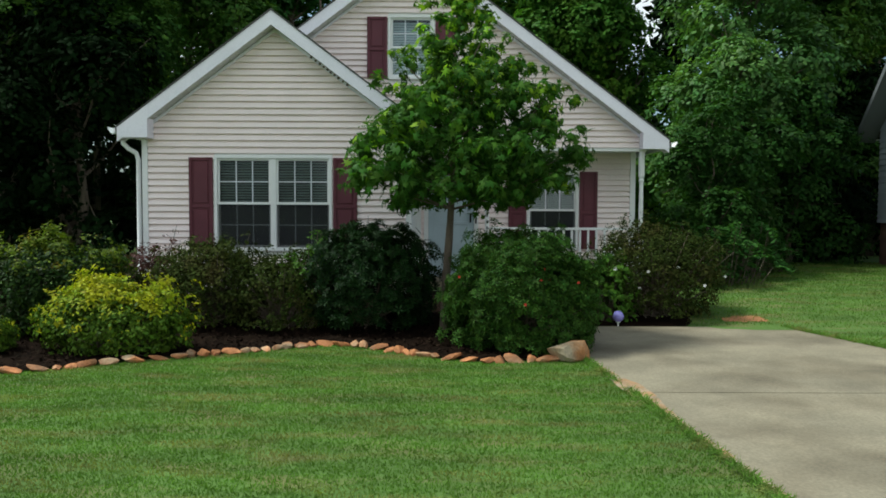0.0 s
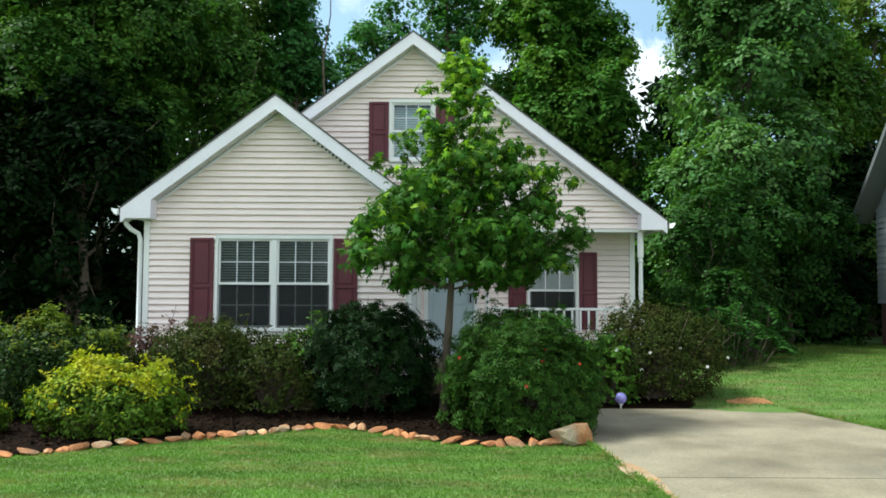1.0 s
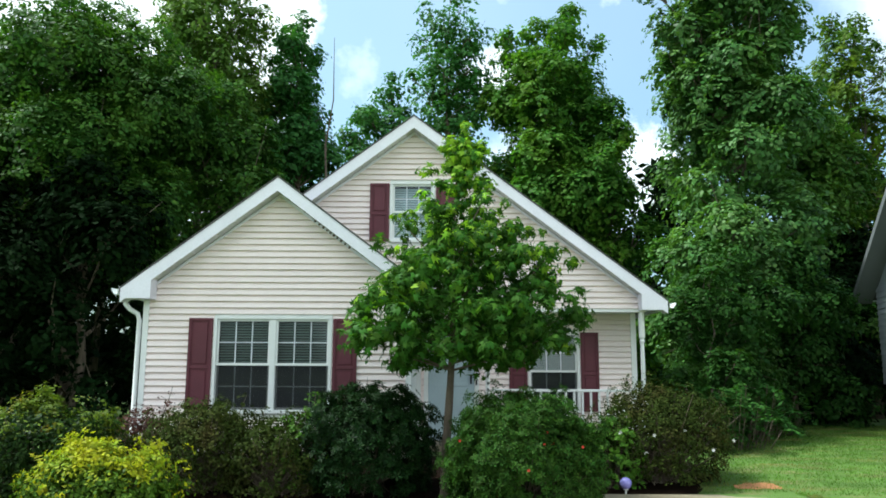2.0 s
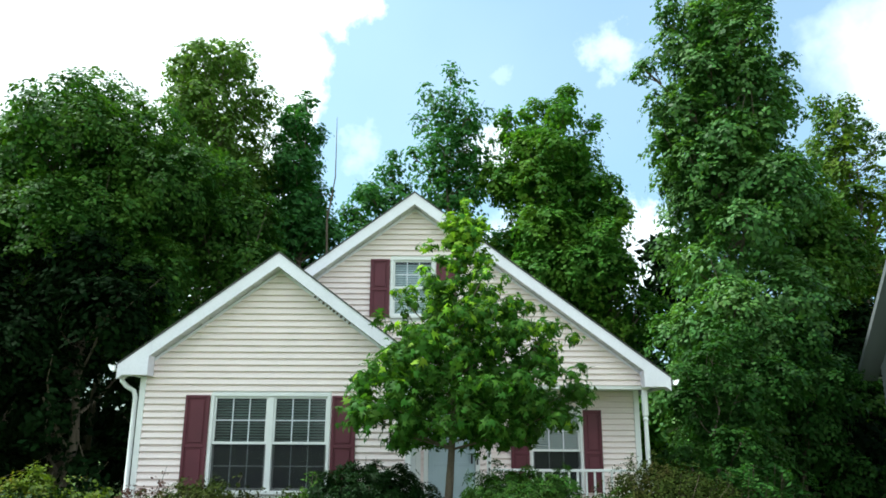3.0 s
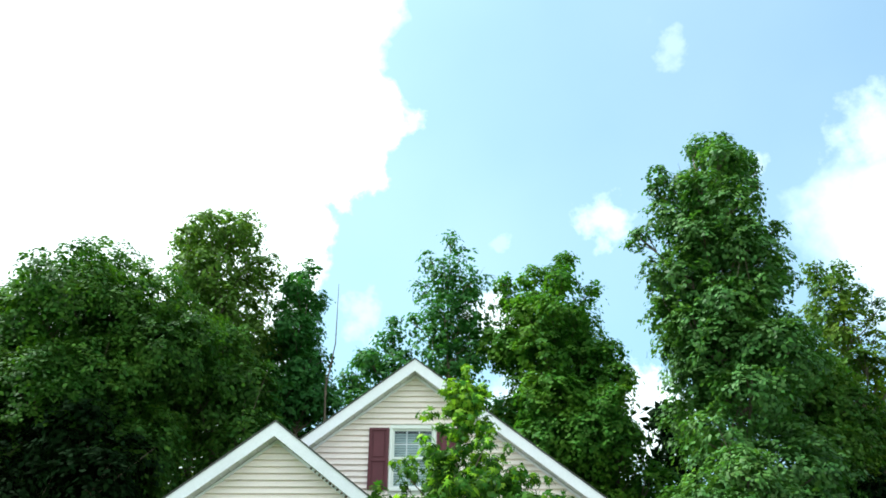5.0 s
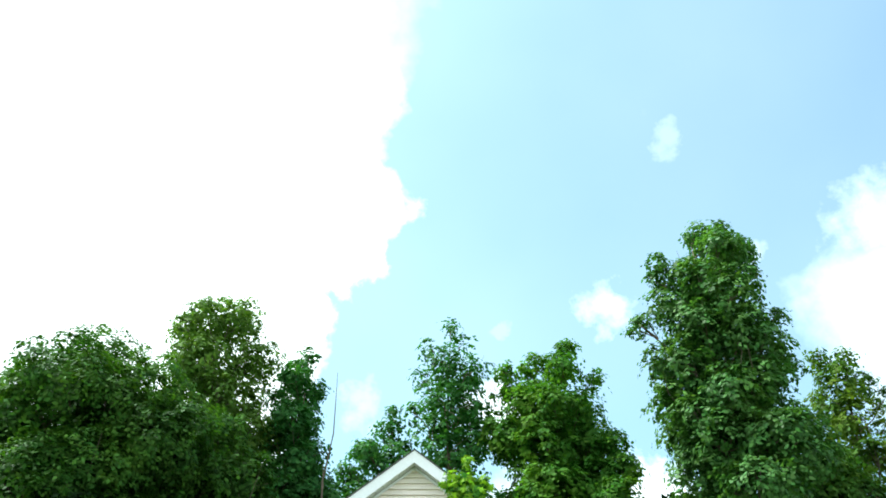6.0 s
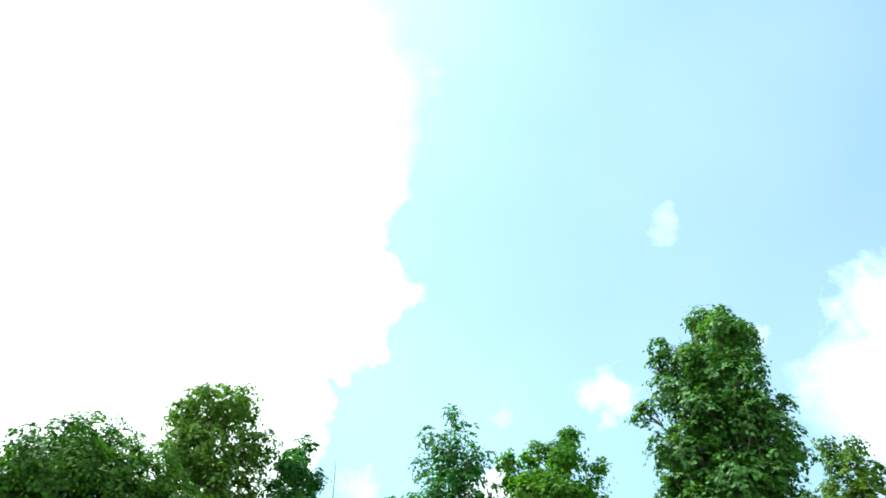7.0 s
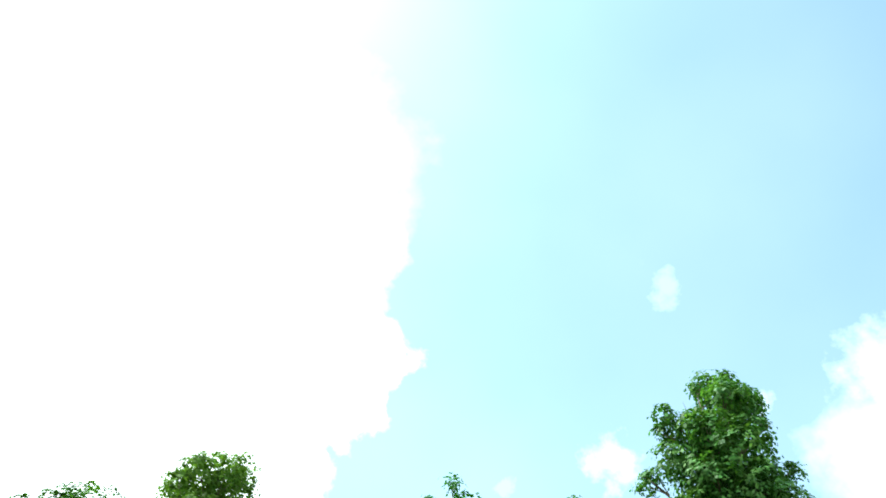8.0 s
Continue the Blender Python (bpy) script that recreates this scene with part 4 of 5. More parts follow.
def sumac(x, y, label):
    """A low shrub of arching fronds, each with leaflets in pairs."""
    z = float(ground_z(x, y))
    t = thing("sumac_bush", (x, y, z), label, "bush")
    bm = bmesh.new()
    P, N = [], []
    for k in range(90):
        a = rng.uniform(0, math.tau)
        zb = rng.uniform(0.0, 1.0)
        b = Vector((rng.normal() * 0.42 * (1.15 - 0.6 * zb), rng.normal() * 0.25, 0.12 + 1.0 * zb))
        out = Vector((math.cos(a), 0.8 * math.sin(a) - 0.4, 0))
        add_tube(bm, [(b.x * 0.8, b.y * 0.8 + 0.1, -0.05), tuple(b)], [0.009, 0.006], 4)
        length = rng.uniform(0.32, 0.52)
        for i in range(1, 13):
            u = i / 12
            p = b + out * (length * u) + Vector((0, 0, 0.22 * u - 0.42 * u * u))
            side = Vector((-out.y, out.x, 0))
            for sg in (-1, 1):
                w = 0.065 * (1 - 0.55 * u)
                P.append(p + side * (sg * w))
                N.append((sg * side.x * 0.3, sg * side.y * 0.3, 1.0))
    tagged(part("twig_mass", bm, BARK, t), kind="stuff")
    f = new("foliage", leaf_mesh("foliage", np.array([tuple(q) for q in P]), np.array(N), 0.12, LEAF_FERN, "diamond", 0.18))
    f.parent = t


for sx, sy in ((4.95, 13.9), (5.75, 15.0), (6.55, 16.2)):
    sumac(sx, sy, "ferny sumac with arching fronds at the foot of the trees")

# the far wood that closes the view behind
bm = bmesh.new()
Pf, Nf = [], []
for k in range(34):
    a = radians(-62 + 124 * k / 33)
    d = 36 + 5 * math.sin(k * 2.3)
    cx, cy = d * math.sin(a), d * math.cos(a)
    hgt = 8.0 + 2.5 * math.sin(k * 1.9) + (5.0 if a < -0.2 else 0)
    add_tube(bm, [(cx, cy, 0), (cx + 0.2, cy, hgt * 0.5), (cx, cy, hgt * 0.9)], [0.2, 0.14, 0.04], 5)
    c, s = crown_puffs(cx, cy, 0.5, hgt, 2.6, FULL, 30, 1.3)
    p, q = puff_leaves(c, s, 6)
    Pf.append(p)
    Nf.append(q)
wood = thing("far_wood", (0, 0, 0), "dark green belt of woodland behind the houses", "woods", kind="stuff")
part("trunks", bm, BARK, wood)
w = new("foliage", leaf_mesh("foliage", np.concatenate(Pf), np.concatenate(Nf), 0.5, LEAF_DEEP_SHADE, "diamond"))
w.parent = wood

# dead sapling beside the slender conifer
bm = bmesh.new()
add_tube(bm, [(-3.75, 24.5, 0), (-3.8, 24.5, 6), (-3.95, 24.5, 9.0), (-3.72, 24.5, 10.6), (-3.75, 24.5, 12.8)], [0.06, 0.05, 0.035, 0.022, 0.008], 5)
add_tube(bm, [(-3.9, 24.5, 8.8), (-3.98, 24.5, 9.5), (-3.9, 24.5, 10.0)], [0.015, 0.012, 0.006], 4)
tagged(part("bare_sapling", bm, BARK), "thin bare dead sapling reaching above the roof", "tree")

# ---- front garden ----
# young maple in the bed
def maple(x, y):
    z = float(ground_z(x, y)) + 0.02
    t = thing("maple_tree", (x, y, z), "young maple with star-shaped leaves and a slim grey trunk", "tree")
    bm = bmesh.new()
    add_tube(bm, [(0, 0, -0.1), (0.01, 0, 0.05), (0.03, 0, 0.6), (0.07, 0.02, 1.2), (0.11, 0.0, 1.9), (0.10, 0.02, 2.8), (0.14, 0, 3.8), (0.18, 0, 4.5)],
             [0.085, 0.062, 0.055, 0.050, 0.042, 0.03, 0.016, 0.005], 10)
    part("trunk", bm, BARK, t, "", True)
    prof = [(0, 0.80), (0.08, 0.98), (0.22, 1.0), (0.38, 0.84), (0.52, 0.59), (0.68, 0.38), (0.84, 0.20), (1, 0.06)]
    c, s = crown_puffs(0.26, 0, 1.74, 4.72, 1.44, prof, 330, 0.2, 0.4)
    # loose sprays reach out past the crown
    us = rng.uniform(0.05, 0.95, 34)
    an = rng.uniform(0, math.tau, 34)
    rr = np.interp(us, [q[0] for q in prof], [q[1] for q in prof]) * 1.44 * rng.uniform(1.0, 1.14, 34) + 0.05
    c = np.concatenate([c, np.stack([0.26 + rr * np.cos(an), rr * np.sin(an), 1.84 + 2.88 * us], 1)])
    s = np.r_[s, rng.uniform(0.08, 0.15, 34)]
    c = np.concatenate([c, [[1.72, -0.1, 2.55], [1.78, 0.0, 2.1], [-1.05, 0, 2.35], [-0.95, -0.2, 2.1], [1.35, -0.2, 3.0], [1.1, 0, 3.35], [0.26, 0, 4.8], [-0.25, -0.2, 4.1]]])
    s = np.r_[s, 0.13, 0.12, 0.2, 0.2, 0.14, 0.13, 0.1, 0.12]
    for k in range(0, len(c), 9):
        rad = math.hypot(c[k][0], c[k][1])
        zz = max(1.55 + 0.09 * (k % 7), c[k][2] - 0.75 * rad - 0.1)
        m = (0.45 * c[k][0] + 0.05, 0.45 * c[k][1], zz + 0.30 * (c[k][2] - zz))
        bm = bmesh.new()
        add_tube(bm, [(0.1, 0, zz), m, tuple(c[k])], [0.017, 0.011, 0.003], 5)
        part("limb", bm, BARK, t)
    P, N = puff_leaves(c, s, 92, 0.8, 0.15)
    # fresh yellow green leaves at tips and top; their brightness also paints sunlight
    tip = (P[:, 2] + 0.5 * np.hypot(P[:, 0] - 0.2, P[:, 1]) + 0.7 * rng.normal(size=len(P))) > 4.2
    for nm, sel, mt in (("crown", ~tip, LEAF_MAPLE), ("new_growth", tip, LEAF_LIME)):
        cr = new(nm, leaf_mesh(nm, P[sel], N[sel], 0.108, mt, "star", 0.45, 0.6))
        cr.parent = t
    return t


maple(0.01, 9.85)


def bush(name, x, y, rx, ry, h, mat, size, label, density=3000, lumps=3.0, twigs=60, rough=0.16, shape="diamond", flowers=None, droop=0.0, z_off=0.0, tips=None, tips_from=0.6):
    z = float(ground_z(x, y)) + 0.02 + z_off
    t = thing(name, (x, y, z), label, "bush")
    tuft = 0.045 + 0.04 * min(rx, 1.0)
    per = 12
    n = int(density * (1.25 if shape == "rosette" else 4.0) * (rx + ry) * 0.5 * (h + 0.6 * rx) / per)
    v = rng.uniform(0.0, 1.0, n) ** 0.75
    a = rng.uniform(0, math.tau, n)
    e = np.clip((v - 0.38) / 0.62, 0, 1)
    ring = np.sqrt(1 - e ** 2.3) * (0.86 + 0.14 * np.clip(v / 0.38, 0, 1))
    # part of the leaves fills the rounded top
    cap = rng.random(n) < 0.3
    ring = np.where(cap, ring * np.sqrt(rng.random(n)), ring)
    v = np.where(cap, 0.38 + 0.62 * np.clip(1 - ring ** 2.0, 0, 1) ** 0.45, v)
    P = np.stack([rx * ring * np.cos(a), ry * ring * np.sin(a), h * v], 1)
    seed = rng.uniform(0, 90)
    lump = np.array([noise.noise(Vector((q[0] * lumps + seed, q[1] * lumps, q[2] * lumps))) + 0.5 * noise.noise(Vector((q[0] * lumps * 2.3, q[1] * lumps * 2.3 + seed, q[2] * lumps * 2.3))) for q in P])
    N = np.stack([np.cos(a) * ring, np.sin(a) * ring, 0.45 + 1.0 * e], 1) + 0.3 * rng.normal(size=(n, 3))
    N /= np.linalg.norm(N, axis=1, keepdims=True)
    depth = rng.uniform(0, 1, n) ** 1.6 * 0.36
    P = P * (1 + rough * lump - depth + 0.05 * np.abs(rng.normal(size=n)) ** 1.5)[:, None]
    spread = rng.normal(size=(n, per, 3)) * 0.55
    spread -= 0.6 * N[:, None] * np.sum(spread * N[:, None], 2, keepdims=True)
    P = (P[:, None] + tuft * spread - 0.25 * tuft * N[:, None] * np.sum(spread ** 2, 2, keepdims=True)).reshape(-1, 3)
    N = (N[:, None] + 0.5 * spread).reshape(-1, 3)
    lump = np.repeat(lump, per)
    ok = P[:, 2] > 0.02
    P, N = P[ok], N[ok]
    for k in range(twigs):
        d = P[rng.integers(len(P))] * rng.uniform(0.85, 1.10)
        bm = bmesh.new() if k == 0 else bm
        add_tube(bm, [(0.15 * rng.normal() * rx, 0.15 * rng.normal() * ry, -0.03), tuple(0.5 * d + np.array([0, 0, -0.02])), tuple(d)], [0.012, 0.008, 0.003], 4)
    tagged(part("twig_mass", bm, BARK, t), kind="stuff")
    new_tip = (P[:, 2] / h + 0.16 * rng.normal(size=len(P)) + 0.5 * lump[ok] > tips_from) if tips else np.zeros(len(P), bool)
    for nm, sel, mt in (("foliage", ~new_tip, mat), ("new_growth", new_tip, tips)):
        if mt:
            f = new(nm, leaf_mesh(nm, P[sel], N[sel], size, mt, shape, 0.35, droop))
            f.parent = t
    if flowers:
        for mat_f, n_f, r_f, name_f in flowers:
            for k in range(n_f):
                front = np.where((P[:, 1] < -0.3 * ry) & (P[:, 2] > 0.35 * h))[0]
                p = P[front[int(rng.integers(len(front)))]] * 1.06
                bm = bmesh.new()
                for q in range(5):
                    aa = q * math.tau / 5
                    u = Vector((math.cos(aa), -0.35, math.sin(aa)))
                    w2 = Vector((-math.sin(aa), 0, math.cos(aa)))
                    o = Vector(p)
                    vs = [bm.verts.new(o), bm.verts.new(o + r_f * (0.6 * u + 0.4 * w2)), bm.verts.new(o + r_f * u), bm.verts.new(o + r_f * (0.6 * u - 0.4 * w2))]
                    bm.faces.new(vs)
                part(name_f, bm, mat_f, t, "")
    return t


bush("round_bush", 0.93, 8.95, 0.88, 0.82, 1.26, LEAF_AZALEA, 0.051, "rounded green azalea with a few red blossoms by the drive", 7800, 5.0, 60, 0.13, "rosette", flowers=[(RED, 7, 0.018, "blossom")])
bush("glossy_bush", -0.98, 10.1, 0.90, 0.80, 1.22, LEAF_GLOSS, 0.062, "large dark glossy evergreen bush beneath the window", 4800, 3.4, 60, 0.2, "rosette")
bush("brown_bush", -2.12, 9.95, 0.70, 0.6, 0.90, LEAF_BROWN, 0.05, "thin olive brown shrub with bright vines through it", 2400, 4, 160, 0.26)
bush("brown_bush", -3.04, 10.15, 0.82, 0.7, 1.02, LEAF_BROWN, 0.05, "olive brown rounded shrub under the window", 3400, 4, 140, 0.18)
bush("russet_bush", -4.15, 11.0, 0.5, 0.4, 0.85, LEAF_RUSSET, 0.05, "russet leaved barberry against the house corner", 1800, 4, 140, 0.26)
bush("green_bush", -5.05, 9.8, 1.02, 0.85, 1.06, LEAF_ABELIA, 0.062, "green bush with yellow and orange new tips", 3000, 3.0, 60, 0.26, tips=LEAF_TIPS, tips_from=1.0)
bush("golden_bush", -3.64, 8.45, 0.84, 0.5, 0.72, LEAF_PRIVET, 0.056, "golden yellow privet in front of darker shrubs", 4400, 4.0, 60, 0.32, droop=0.6, tips=LEAF_GOLD, tips_from=0.78)
bush("golden_bush", -5.2, 8.3, 0.5, 0.4, 0.46, LEAF_PRIVET, 0.056, "golden yellow privet at the end of the bed", 4400, 4.0, 40, 0.30, droop=0.6, tips=LEAF_GOLD, tips_from=0.78)
bush("vine_clump", -1.74, 9.85, 0.36, 0.2, 1.0, LEAF_VINE, 0.055, "bright green creeper between two dark shrubs", 900, 5, 30, 0.4)
bush("flowering_bush", 2.38, 10.95, 0.42, 0.36, 0.90, LEAF_VINE, 0.085, "fresh green shrub with small white blossoms", 1100, 3.4, 40, 0.28, flowers=[(PETAL, 4, 0.03, "blossom")])
bush("olive_bush", 3.16, 11.35, 1.0, 0.82, 1.26, LEAF_BROWN, 0.05, "olive green shrub with sparse twigs beside the drive", 3000, 3.6, 120, 0.24, flowers=[(PETAL, 5, 0.026, "blossom")])

# gazing ball at the end of the drive
gb = thing("gazing_ball", (2.43, 10.52, 0.05), "lavender glass ball on a short stake", "garden ball")
bm = bmesh.new()
bmesh.ops.create_uvsphere(bm, u_segments=24, v_segments=16, radius=0.078, matrix=Matrix.Translation((0, 0, 0.10)))
part("ball", bm, BALL, gb, "glossy lavender ball", True)
bm = bmesh.new()
add_lathe(bm, 0, 0, [(-0.06, 0.012), (0.01, 0.012), (0.015, 0.03), (0.032, 0.036)], 10)
part("stake", bm, WHITE, gb, "pale short stake")

# planting bed and its stone edging
BED = [(-9.0, 5.6), (-4.22, 7.38), (-3.05, 8.08), (-1.35, 9.02), (-0.86, 8.87), (-0.39, 8.46), (0.1, 8.15), (0.51, 8.02), (0.94, 8.10), (1.6, 8.12)]


def bed_edge(x):
    """The front line of the planting bed."""
    return float(np.interp(x, [b[0] for b in BED], [b[1] for b in BED]))


bm = bmesh.new()
cols = np.linspace(-8.5, 1.5, 70)
rows = np.linspace(0, 1, 16)
gridv = [[bm.verts.new((x, bed_edge(x) + r * (12.6 - bed_edge(x)), float(ground_z(x, bed_edge(x) + r * (12.6 - bed_edge(x)))) + 0.025 + 0.02 * noise.noise((x * 4, r * 20, 0)))) for x in cols] for r in rows]
for j in range(len(rows) - 1):
    for i in range(len(cols) - 1):
        bm.faces.new((gridv[j][i], gridv[j][i + 1], gridv[j + 1][i + 1], gridv[j + 1][i]))
tagged(part("planting_bed", bm, MULCH, None, "", True), "shade-dark bark mulch bed in front of the house", "flower bed", kind="structure")
bm = bmesh.new()
gridv = [[bm.verts.new((x, y, float(ground_z(x, y)) + 0.012)) for x in np.linspace(1.45, 3.35 + 0.5 * min(1.0, (y - 10.5) / 0.9) + 0.08 * math.sin(9 * y), 14)] for y in np.linspace(10.52, 13.3, 12)]
for j in range(11):
    for i in range(13):
        bm.faces.new((gridv[j][i], gridv[j][i + 1], gridv[j + 1][i + 1], gridv[j + 1][i]))
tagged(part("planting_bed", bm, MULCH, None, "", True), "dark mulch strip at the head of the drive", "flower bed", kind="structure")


# loose bark chips over the mulch
n = 5000
chip = np.stack([rng.uniform(-6, 1.4, n), rng.uniform(7.5, 11.0, n), np.zeros(n)], 1)
chip = chip[chip[:, 1] > np.vectorize(bed_edge)(chip[:, 0]) + 0.08]
chip[:, 2] = ground_z(chip[:, 0], chip[:, 1]) + 0.05
# chips are bark brown too, with the same shadow in their colour
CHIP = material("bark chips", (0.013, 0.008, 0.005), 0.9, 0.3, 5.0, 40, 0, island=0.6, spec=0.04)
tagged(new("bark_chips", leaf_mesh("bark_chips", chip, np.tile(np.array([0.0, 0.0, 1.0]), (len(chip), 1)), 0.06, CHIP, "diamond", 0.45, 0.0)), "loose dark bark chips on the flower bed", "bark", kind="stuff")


def rock(name, x, y, sx, sy, sz, label, seed, mat=STONE, detail=2, group="edging stones", peak=0.0):
    bm = bmesh.new()
    bmesh.ops.create_icosphere(bm, subdivisions=detail, radius=1.0)
    for v in bm.verts:
        k = 1.1 + 0.42 * noise.noise(v.co * 1.1 + Vector((seed * 3.7, seed, 0))) + 0.10 * noise.noise(v.co * 3.1 + Vector((0, seed * 2.1, 0)))
        # flatten a few sides so that it reads as split stone
        co = v.co * k
        for q in range(7):
            nrm = Vector((math.sin(seed * 5 + q * 2.1), math.cos(seed * 3 + q * 1.7), 0.9 * math.sin(seed * 2 + q * 1.3)))
            nrm.normalize()
            over = co.dot(nrm) - 0.6
            if over > 0:
                co -= nrm * over * 0.9
        co.z *= 1 + peak * co.x
        v.co = Vector((co.x * sx, co.y * sy, co.z * sz))
    ob = part(name, bm, mat, None, "", False)
    ob.location = (x, y, float(ground_z(x, y)) + sz * 0.45)
    ob.rotation_euler = (0.2 * math.sin(seed * 9), 0.25 * math.sin(seed * 7), seed * 1.3 % 0.8 - 0.4)
    return tagged(ob, label, "stone", group)


BOULDER = material("tan boulder", (0.36, 0.29, 0.19), 0.85, 0.25, 5.0, 40, 0.9, 25, second=(0.38, 0.17, 0.06), second_scale=3.2, second_at=0.47)
x, k = -7.5, 0
while x < 1.20:
    wdt = 0.05 + 0.08 * rng.random() ** 1.6
    tone = k % 3
    rock("edging_stone", x + wdt, bed_edge(x + wdt) - 0.03, wdt * 1.12, 0.07 + 0.03 * rng.random(), 0.03 + 0.032 * rng.random(),
         ("rusty orange edging stone", "pale tan edging stone", "low ochre edging stone")[tone] + " between lawn and mulch", k * 0.77 + 0.3)
    x += 2 * wdt * math.cos(math.atan((bed_edge(x + 0.1) - bed_edge(x)) / 0.1))
    k += 1
rock("boulder", 1.34, 8.14, 0.27, 0.19, 0.155, "tan and rust boulder at the corner of the drive", 2.1, BOULDER, 2, "", 0.45)

def soil_patch(x, y, rx, ry, label, lift=0.006):
    bm = bmesh.new()
    mid = bm.verts.new((x, y, float(ground_z(x, y)) + lift + 0.012))
    ring = []
    for k in range(22):
        a = k * math.tau / 22
        q = 0.75 + 0.35 * noise.noise((math.cos(a) * 2 + x, math.sin(a) * 2 + y, 0))
        ring.append(bm.verts.new((x + rx * q * math.cos(a), y + ry * q * math.sin(a), float(ground_z(x + rx * q * math.cos(a), y + ry * q * math.sin(a))) + lift)))
    for k in range(22):
        bm.faces.new((mid, ring[k], ring[(k + 1) % 22]))
    tagged(part("soil_patch", bm, CLAY, None, "", True), label, "bare soil", kind="structure")


bm = bmesh.new()
strip = []
for k in range(60):
    y = 3.6 + 4.4 * k / 59
    w = 0.02 + 0.11 * math.exp(-((y - 6.7) / 0.6) ** 2) + 0.04 * abs(noise.noise((y * 3.1, 0, 0)))
    x = drive_left(y)
    strip.append([bm.verts.new((x + dx, y, z)) for dx, z in ((-0.03 - 0.4 * w, 0.008), (0.0, 0.019), (w, 0.0165))])
for r0, r1 in zip(strip, strip[1:]):
    for i in range(2):
        bm.faces.new((r0[i], r0[i + 1], r1[i + 1], r1[i]))
tagged(part("soil_edge", bm, material("washed clay", (0.32, 0.185, 0.09), 0.95, 0.25, 4.0, 50, 0.5, second=(0.27, 0.215, 0.145), second_scale=6.0, second_at=0.5), None, "", True), "orange clay washed along the drive's edge", "bare soil", kind="structure")
soil_patch(4.3, 10.85, 0.45, 0.22, "bare red clay at the foot of the bank")

# ---- neighbouring house at the edge ----
# its gable wall runs from the far corner towards the street; local x along that wall, local y into the house
nb = thing("neighbour_house", (10.52, 18.5, 0), "grey sided neighbouring house on a brick base", "house")
nb.rotation_euler = (0, 0, math.atan2(-0.98, -0.2))
N_LOW, N_WALL, N_EAVE, N_RISE = 0.1, 1.36, 3.66, 3.3


def nb_piece(name, outline, y0, y1, mat, label=""):
    return prism(name, outline, y0, y1, mat, nb, label)


nb_piece("wall", [(0, N_WALL), (9, N_WALL), (9, N_EAVE), (4.5, N_EAVE + N_RISE), (0, N_EAVE)], 0, 0.15, GREY_SIDING)
nb_piece("wall", [(0, N_WALL), (0.15, N_WALL), (0.15, N_EAVE), (0, N_EAVE)], 0.152, 8, GREY_SIDING)
nb_piece("foundation", [(0.04, N_LOW), (8.96, N_LOW), (8.96, N_WALL - 0.002), (0.04, N_WALL - 0.002)], 0.04, 8, BRICK, "dark brown brick base")
z = N_WALL
while z < N_EAVE - 0.05:
    v = [(0, 0.003 - 0.006, z), (9, -0.003, z), (9, -0.028, z), (0, -0.028, z), (9, -0.006, z + 0.137), (0, -0.006, z + 0.137)]
    piece("siding_plank", v, [(3, 2, 1, 0), (5, 4, 2, 3), (0, 5, 3), (1, 2, 4)], GREY_SIDING, nb)
    z += 0.137
for y0, y1, mat, nm, lb, d in ((-0.45, 8.2, SHINGLE, "roof", "dark shingle roof", 0.10), (-0.44, 0.0, NB_TRIM, "soffit", "grey soffit", 0.0), (-0.47, -0.452, NB_TRIM, "rake_board", "grey rake board", 0.06)):
    w = 0.16 if nm == "rake_board" else 0.06
    nb_piece(nm, [(-0.4, N_EAVE - 0.29 + d), (4.5, N_EAVE + N_RISE + d), (9.4, N_EAVE - 0.29 + d), (9.4, N_EAVE - 0.29 - w + d), (4.5, N_EAVE + N_RISE - w + d), (-0.4, N_EAVE - 0.29 - w + d)], y0, y1, mat, lb)
box_n = nb_piece("gutter", [(-0.52, N_EAVE - 0.29), (-0.41, N_EAVE - 0.29), (-0.41, N_EAVE - 0.26), (-0.52, N_EAVE - 0.26)], -0.46, 8.2, WHITE, "pale gutter")

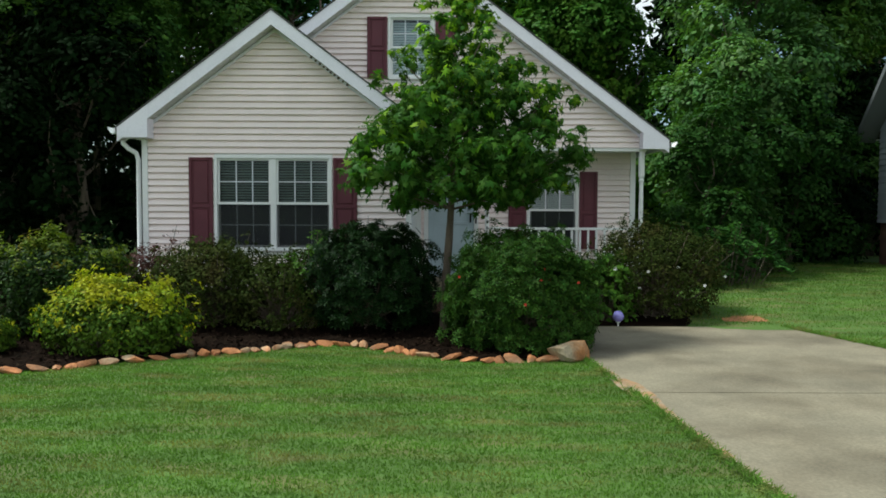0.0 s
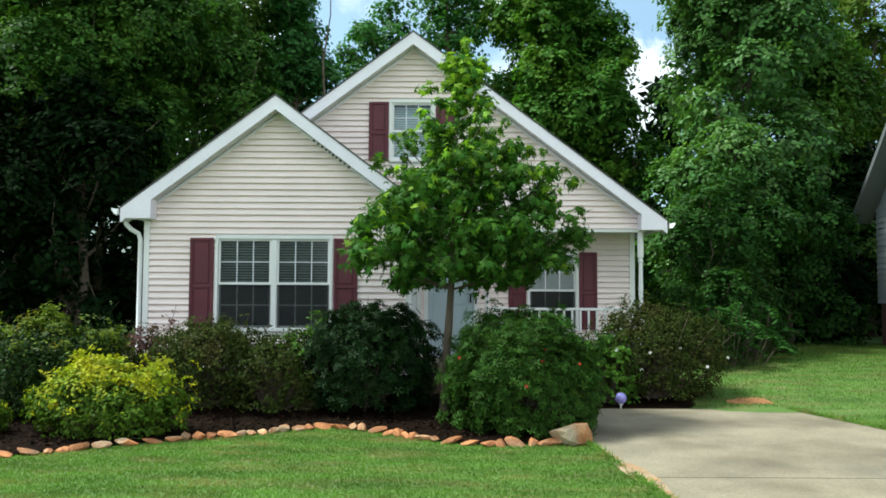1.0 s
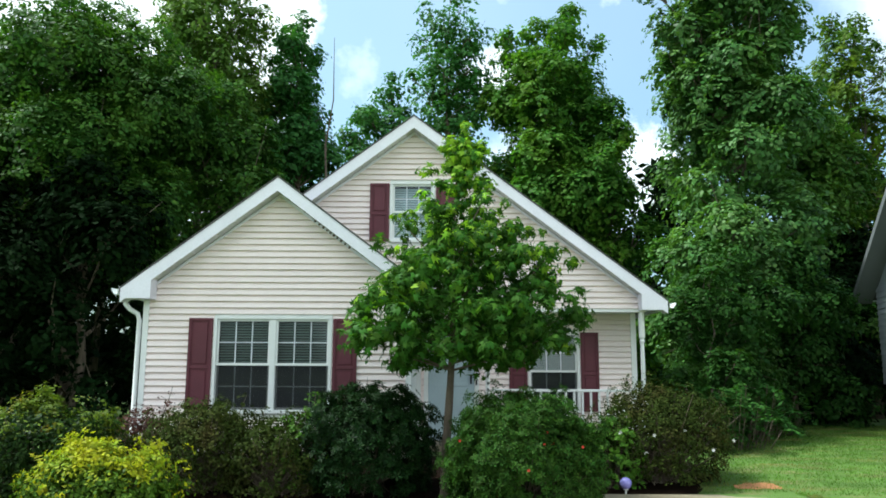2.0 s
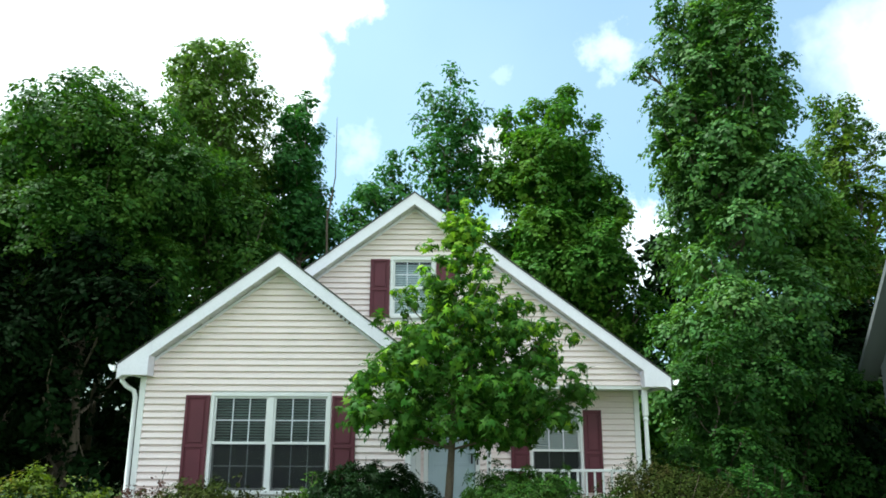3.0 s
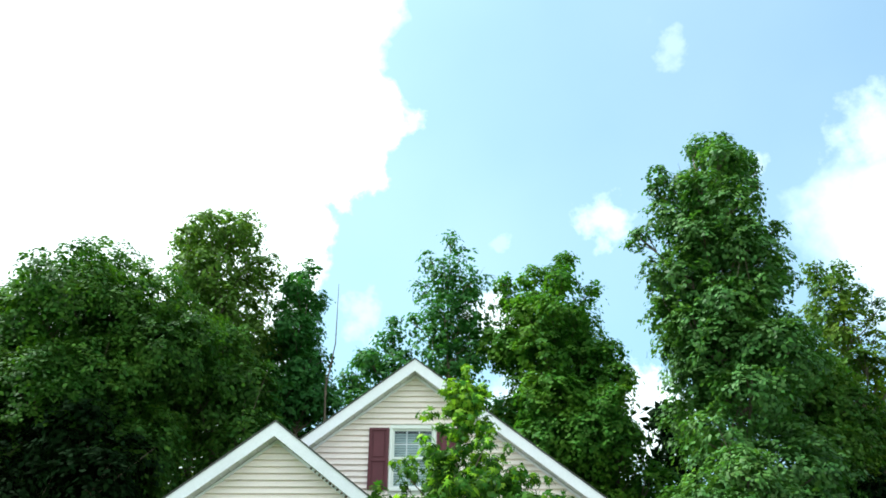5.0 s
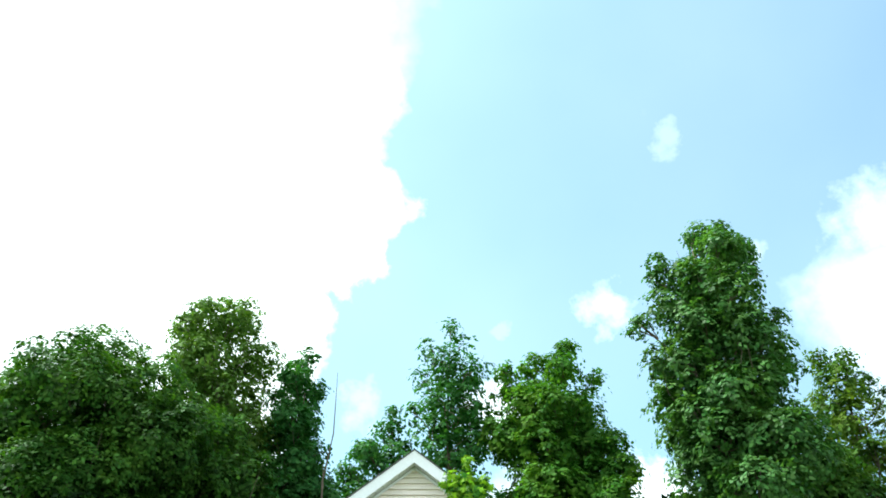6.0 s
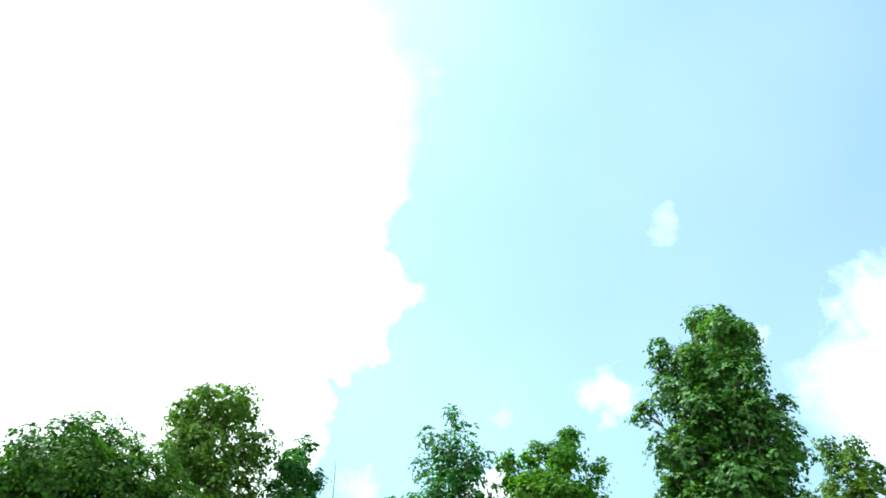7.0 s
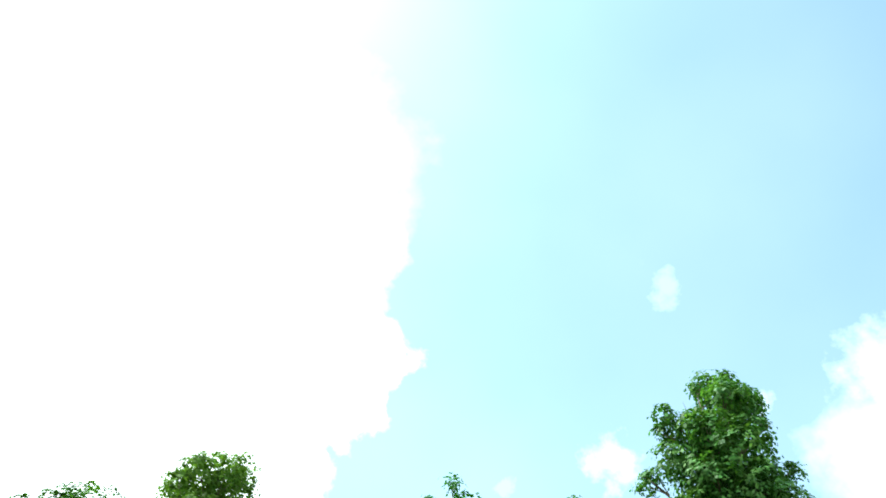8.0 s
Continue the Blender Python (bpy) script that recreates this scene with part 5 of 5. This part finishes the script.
# ---- grass ----
def grass(name, n, x0, x1, y0, y1, height, label, ok):
    p = np.stack([rng.uniform(x0, x1, n), rng.uniform(y0, y1, n), np.zeros(n)], 1)
    p = p[ok(p[:, 0], p[:, 1])]
    p[:, 2] = ground_z(p[:, 0], p[:, 1]) - 0.005
    m = len(p)
    up = np.tile(np.array([0.0, 0.0, 1.0]), (m, 1)) + 0.5 * rng.normal(size=(m, 3))
    up[:, 2] = np.abs(up[:, 2])
    up /= np.linalg.norm(up, axis=1, keepdims=True)
    side = np.cross(up, rng.normal(size=(m, 3)))
    side /= np.linalg.norm(side, axis=1, keepdims=True)
    L = (height * rng.uniform(0.5, 1.3, m))[:, None]
    V = np.stack([p - side * 0.004, p + side * 0.004, p + up * L * 0.6 + side * 0.003, p + up * L + np.cross(side, up) * L * 0.3], 1).reshape(-1, 3)
    F = (np.arange(m)[:, None] * 4 + np.array([0, 1, 2, 0, 2, 3])[None]).reshape(-1)
    me = bpy.data.meshes.new(name)
    me.vertices.add(len(V))
    me.vertices.foreach_set("co", V.astype(np.float32).reshape(-1))
    me.loops.add(len(F))
    me.loops.foreach_set("vertex_index", F.astype(np.int32))
    me.polygons.add(m * 2)
    me.polygons.foreach_set("loop_start", np.arange(0, m * 6, 3, dtype=np.int32))
    me.polygons.foreach_set("loop_total", np.full(m * 2, 3, np.int32))
    me.update(calc_edges=True)
    me.materials.append(BLADE)
    return tagged(new(name, me), label, "grass", kind="stuff")


edge_at = np.vectorize(bed_edge)
grass("lawn_grass", 300000, -6.5, 2.4, 2.6, 9.1, 0.027, "short mown lawn grass with dry patches", lambda x, y: (y < edge_at(x) - 0.04) & (x < drive_left(y) - 0.04 - 0.05 * np.exp(-((y - 6.9) / 0.5) ** 2)))
grass("bank_grass", 150000, 3.2, 12, 7.5, 19, 0.034, "mown grass on the bank beside the drive", lambda x, y: ((x > drive_right(y) + 0.02) | (y > DRIVE_END + 0.03)) & ~((y > 10.47) & (y < 13.3) & (x < 3.3 + 0.5 * np.clip((y - 10.5) / 0.9, 0, 1))))

ye = rng.uniform(3.4, 8.1, 3600)
ye = ye[np.abs(ye - 6.9) > 0.5 * rng.random(len(ye))]
edge = np.stack([drive_left(ye) + rng.normal(size=len(ye)) * 0.025 - 0.055, ye, np.full(len(ye), 0.03)], 1)
yr = rng.uniform(6.5, 10.5, 4200)
edge = np.concatenate([edge, np.stack([drive_right(yr) + rng.normal(size=len(yr)) * 0.03 + 0.02, yr, np.full(len(yr), 0.03)], 1)])
tagged(new("edge_grass", leaf_mesh("edge_grass", edge, np.tile(np.array([0.2, -0.3, 0.8]), (len(edge), 1)), 0.055, BLADE, "blade", 0.6, 0.0)), "uneven grass growing over the drive's edge", "grass", kind="stuff")
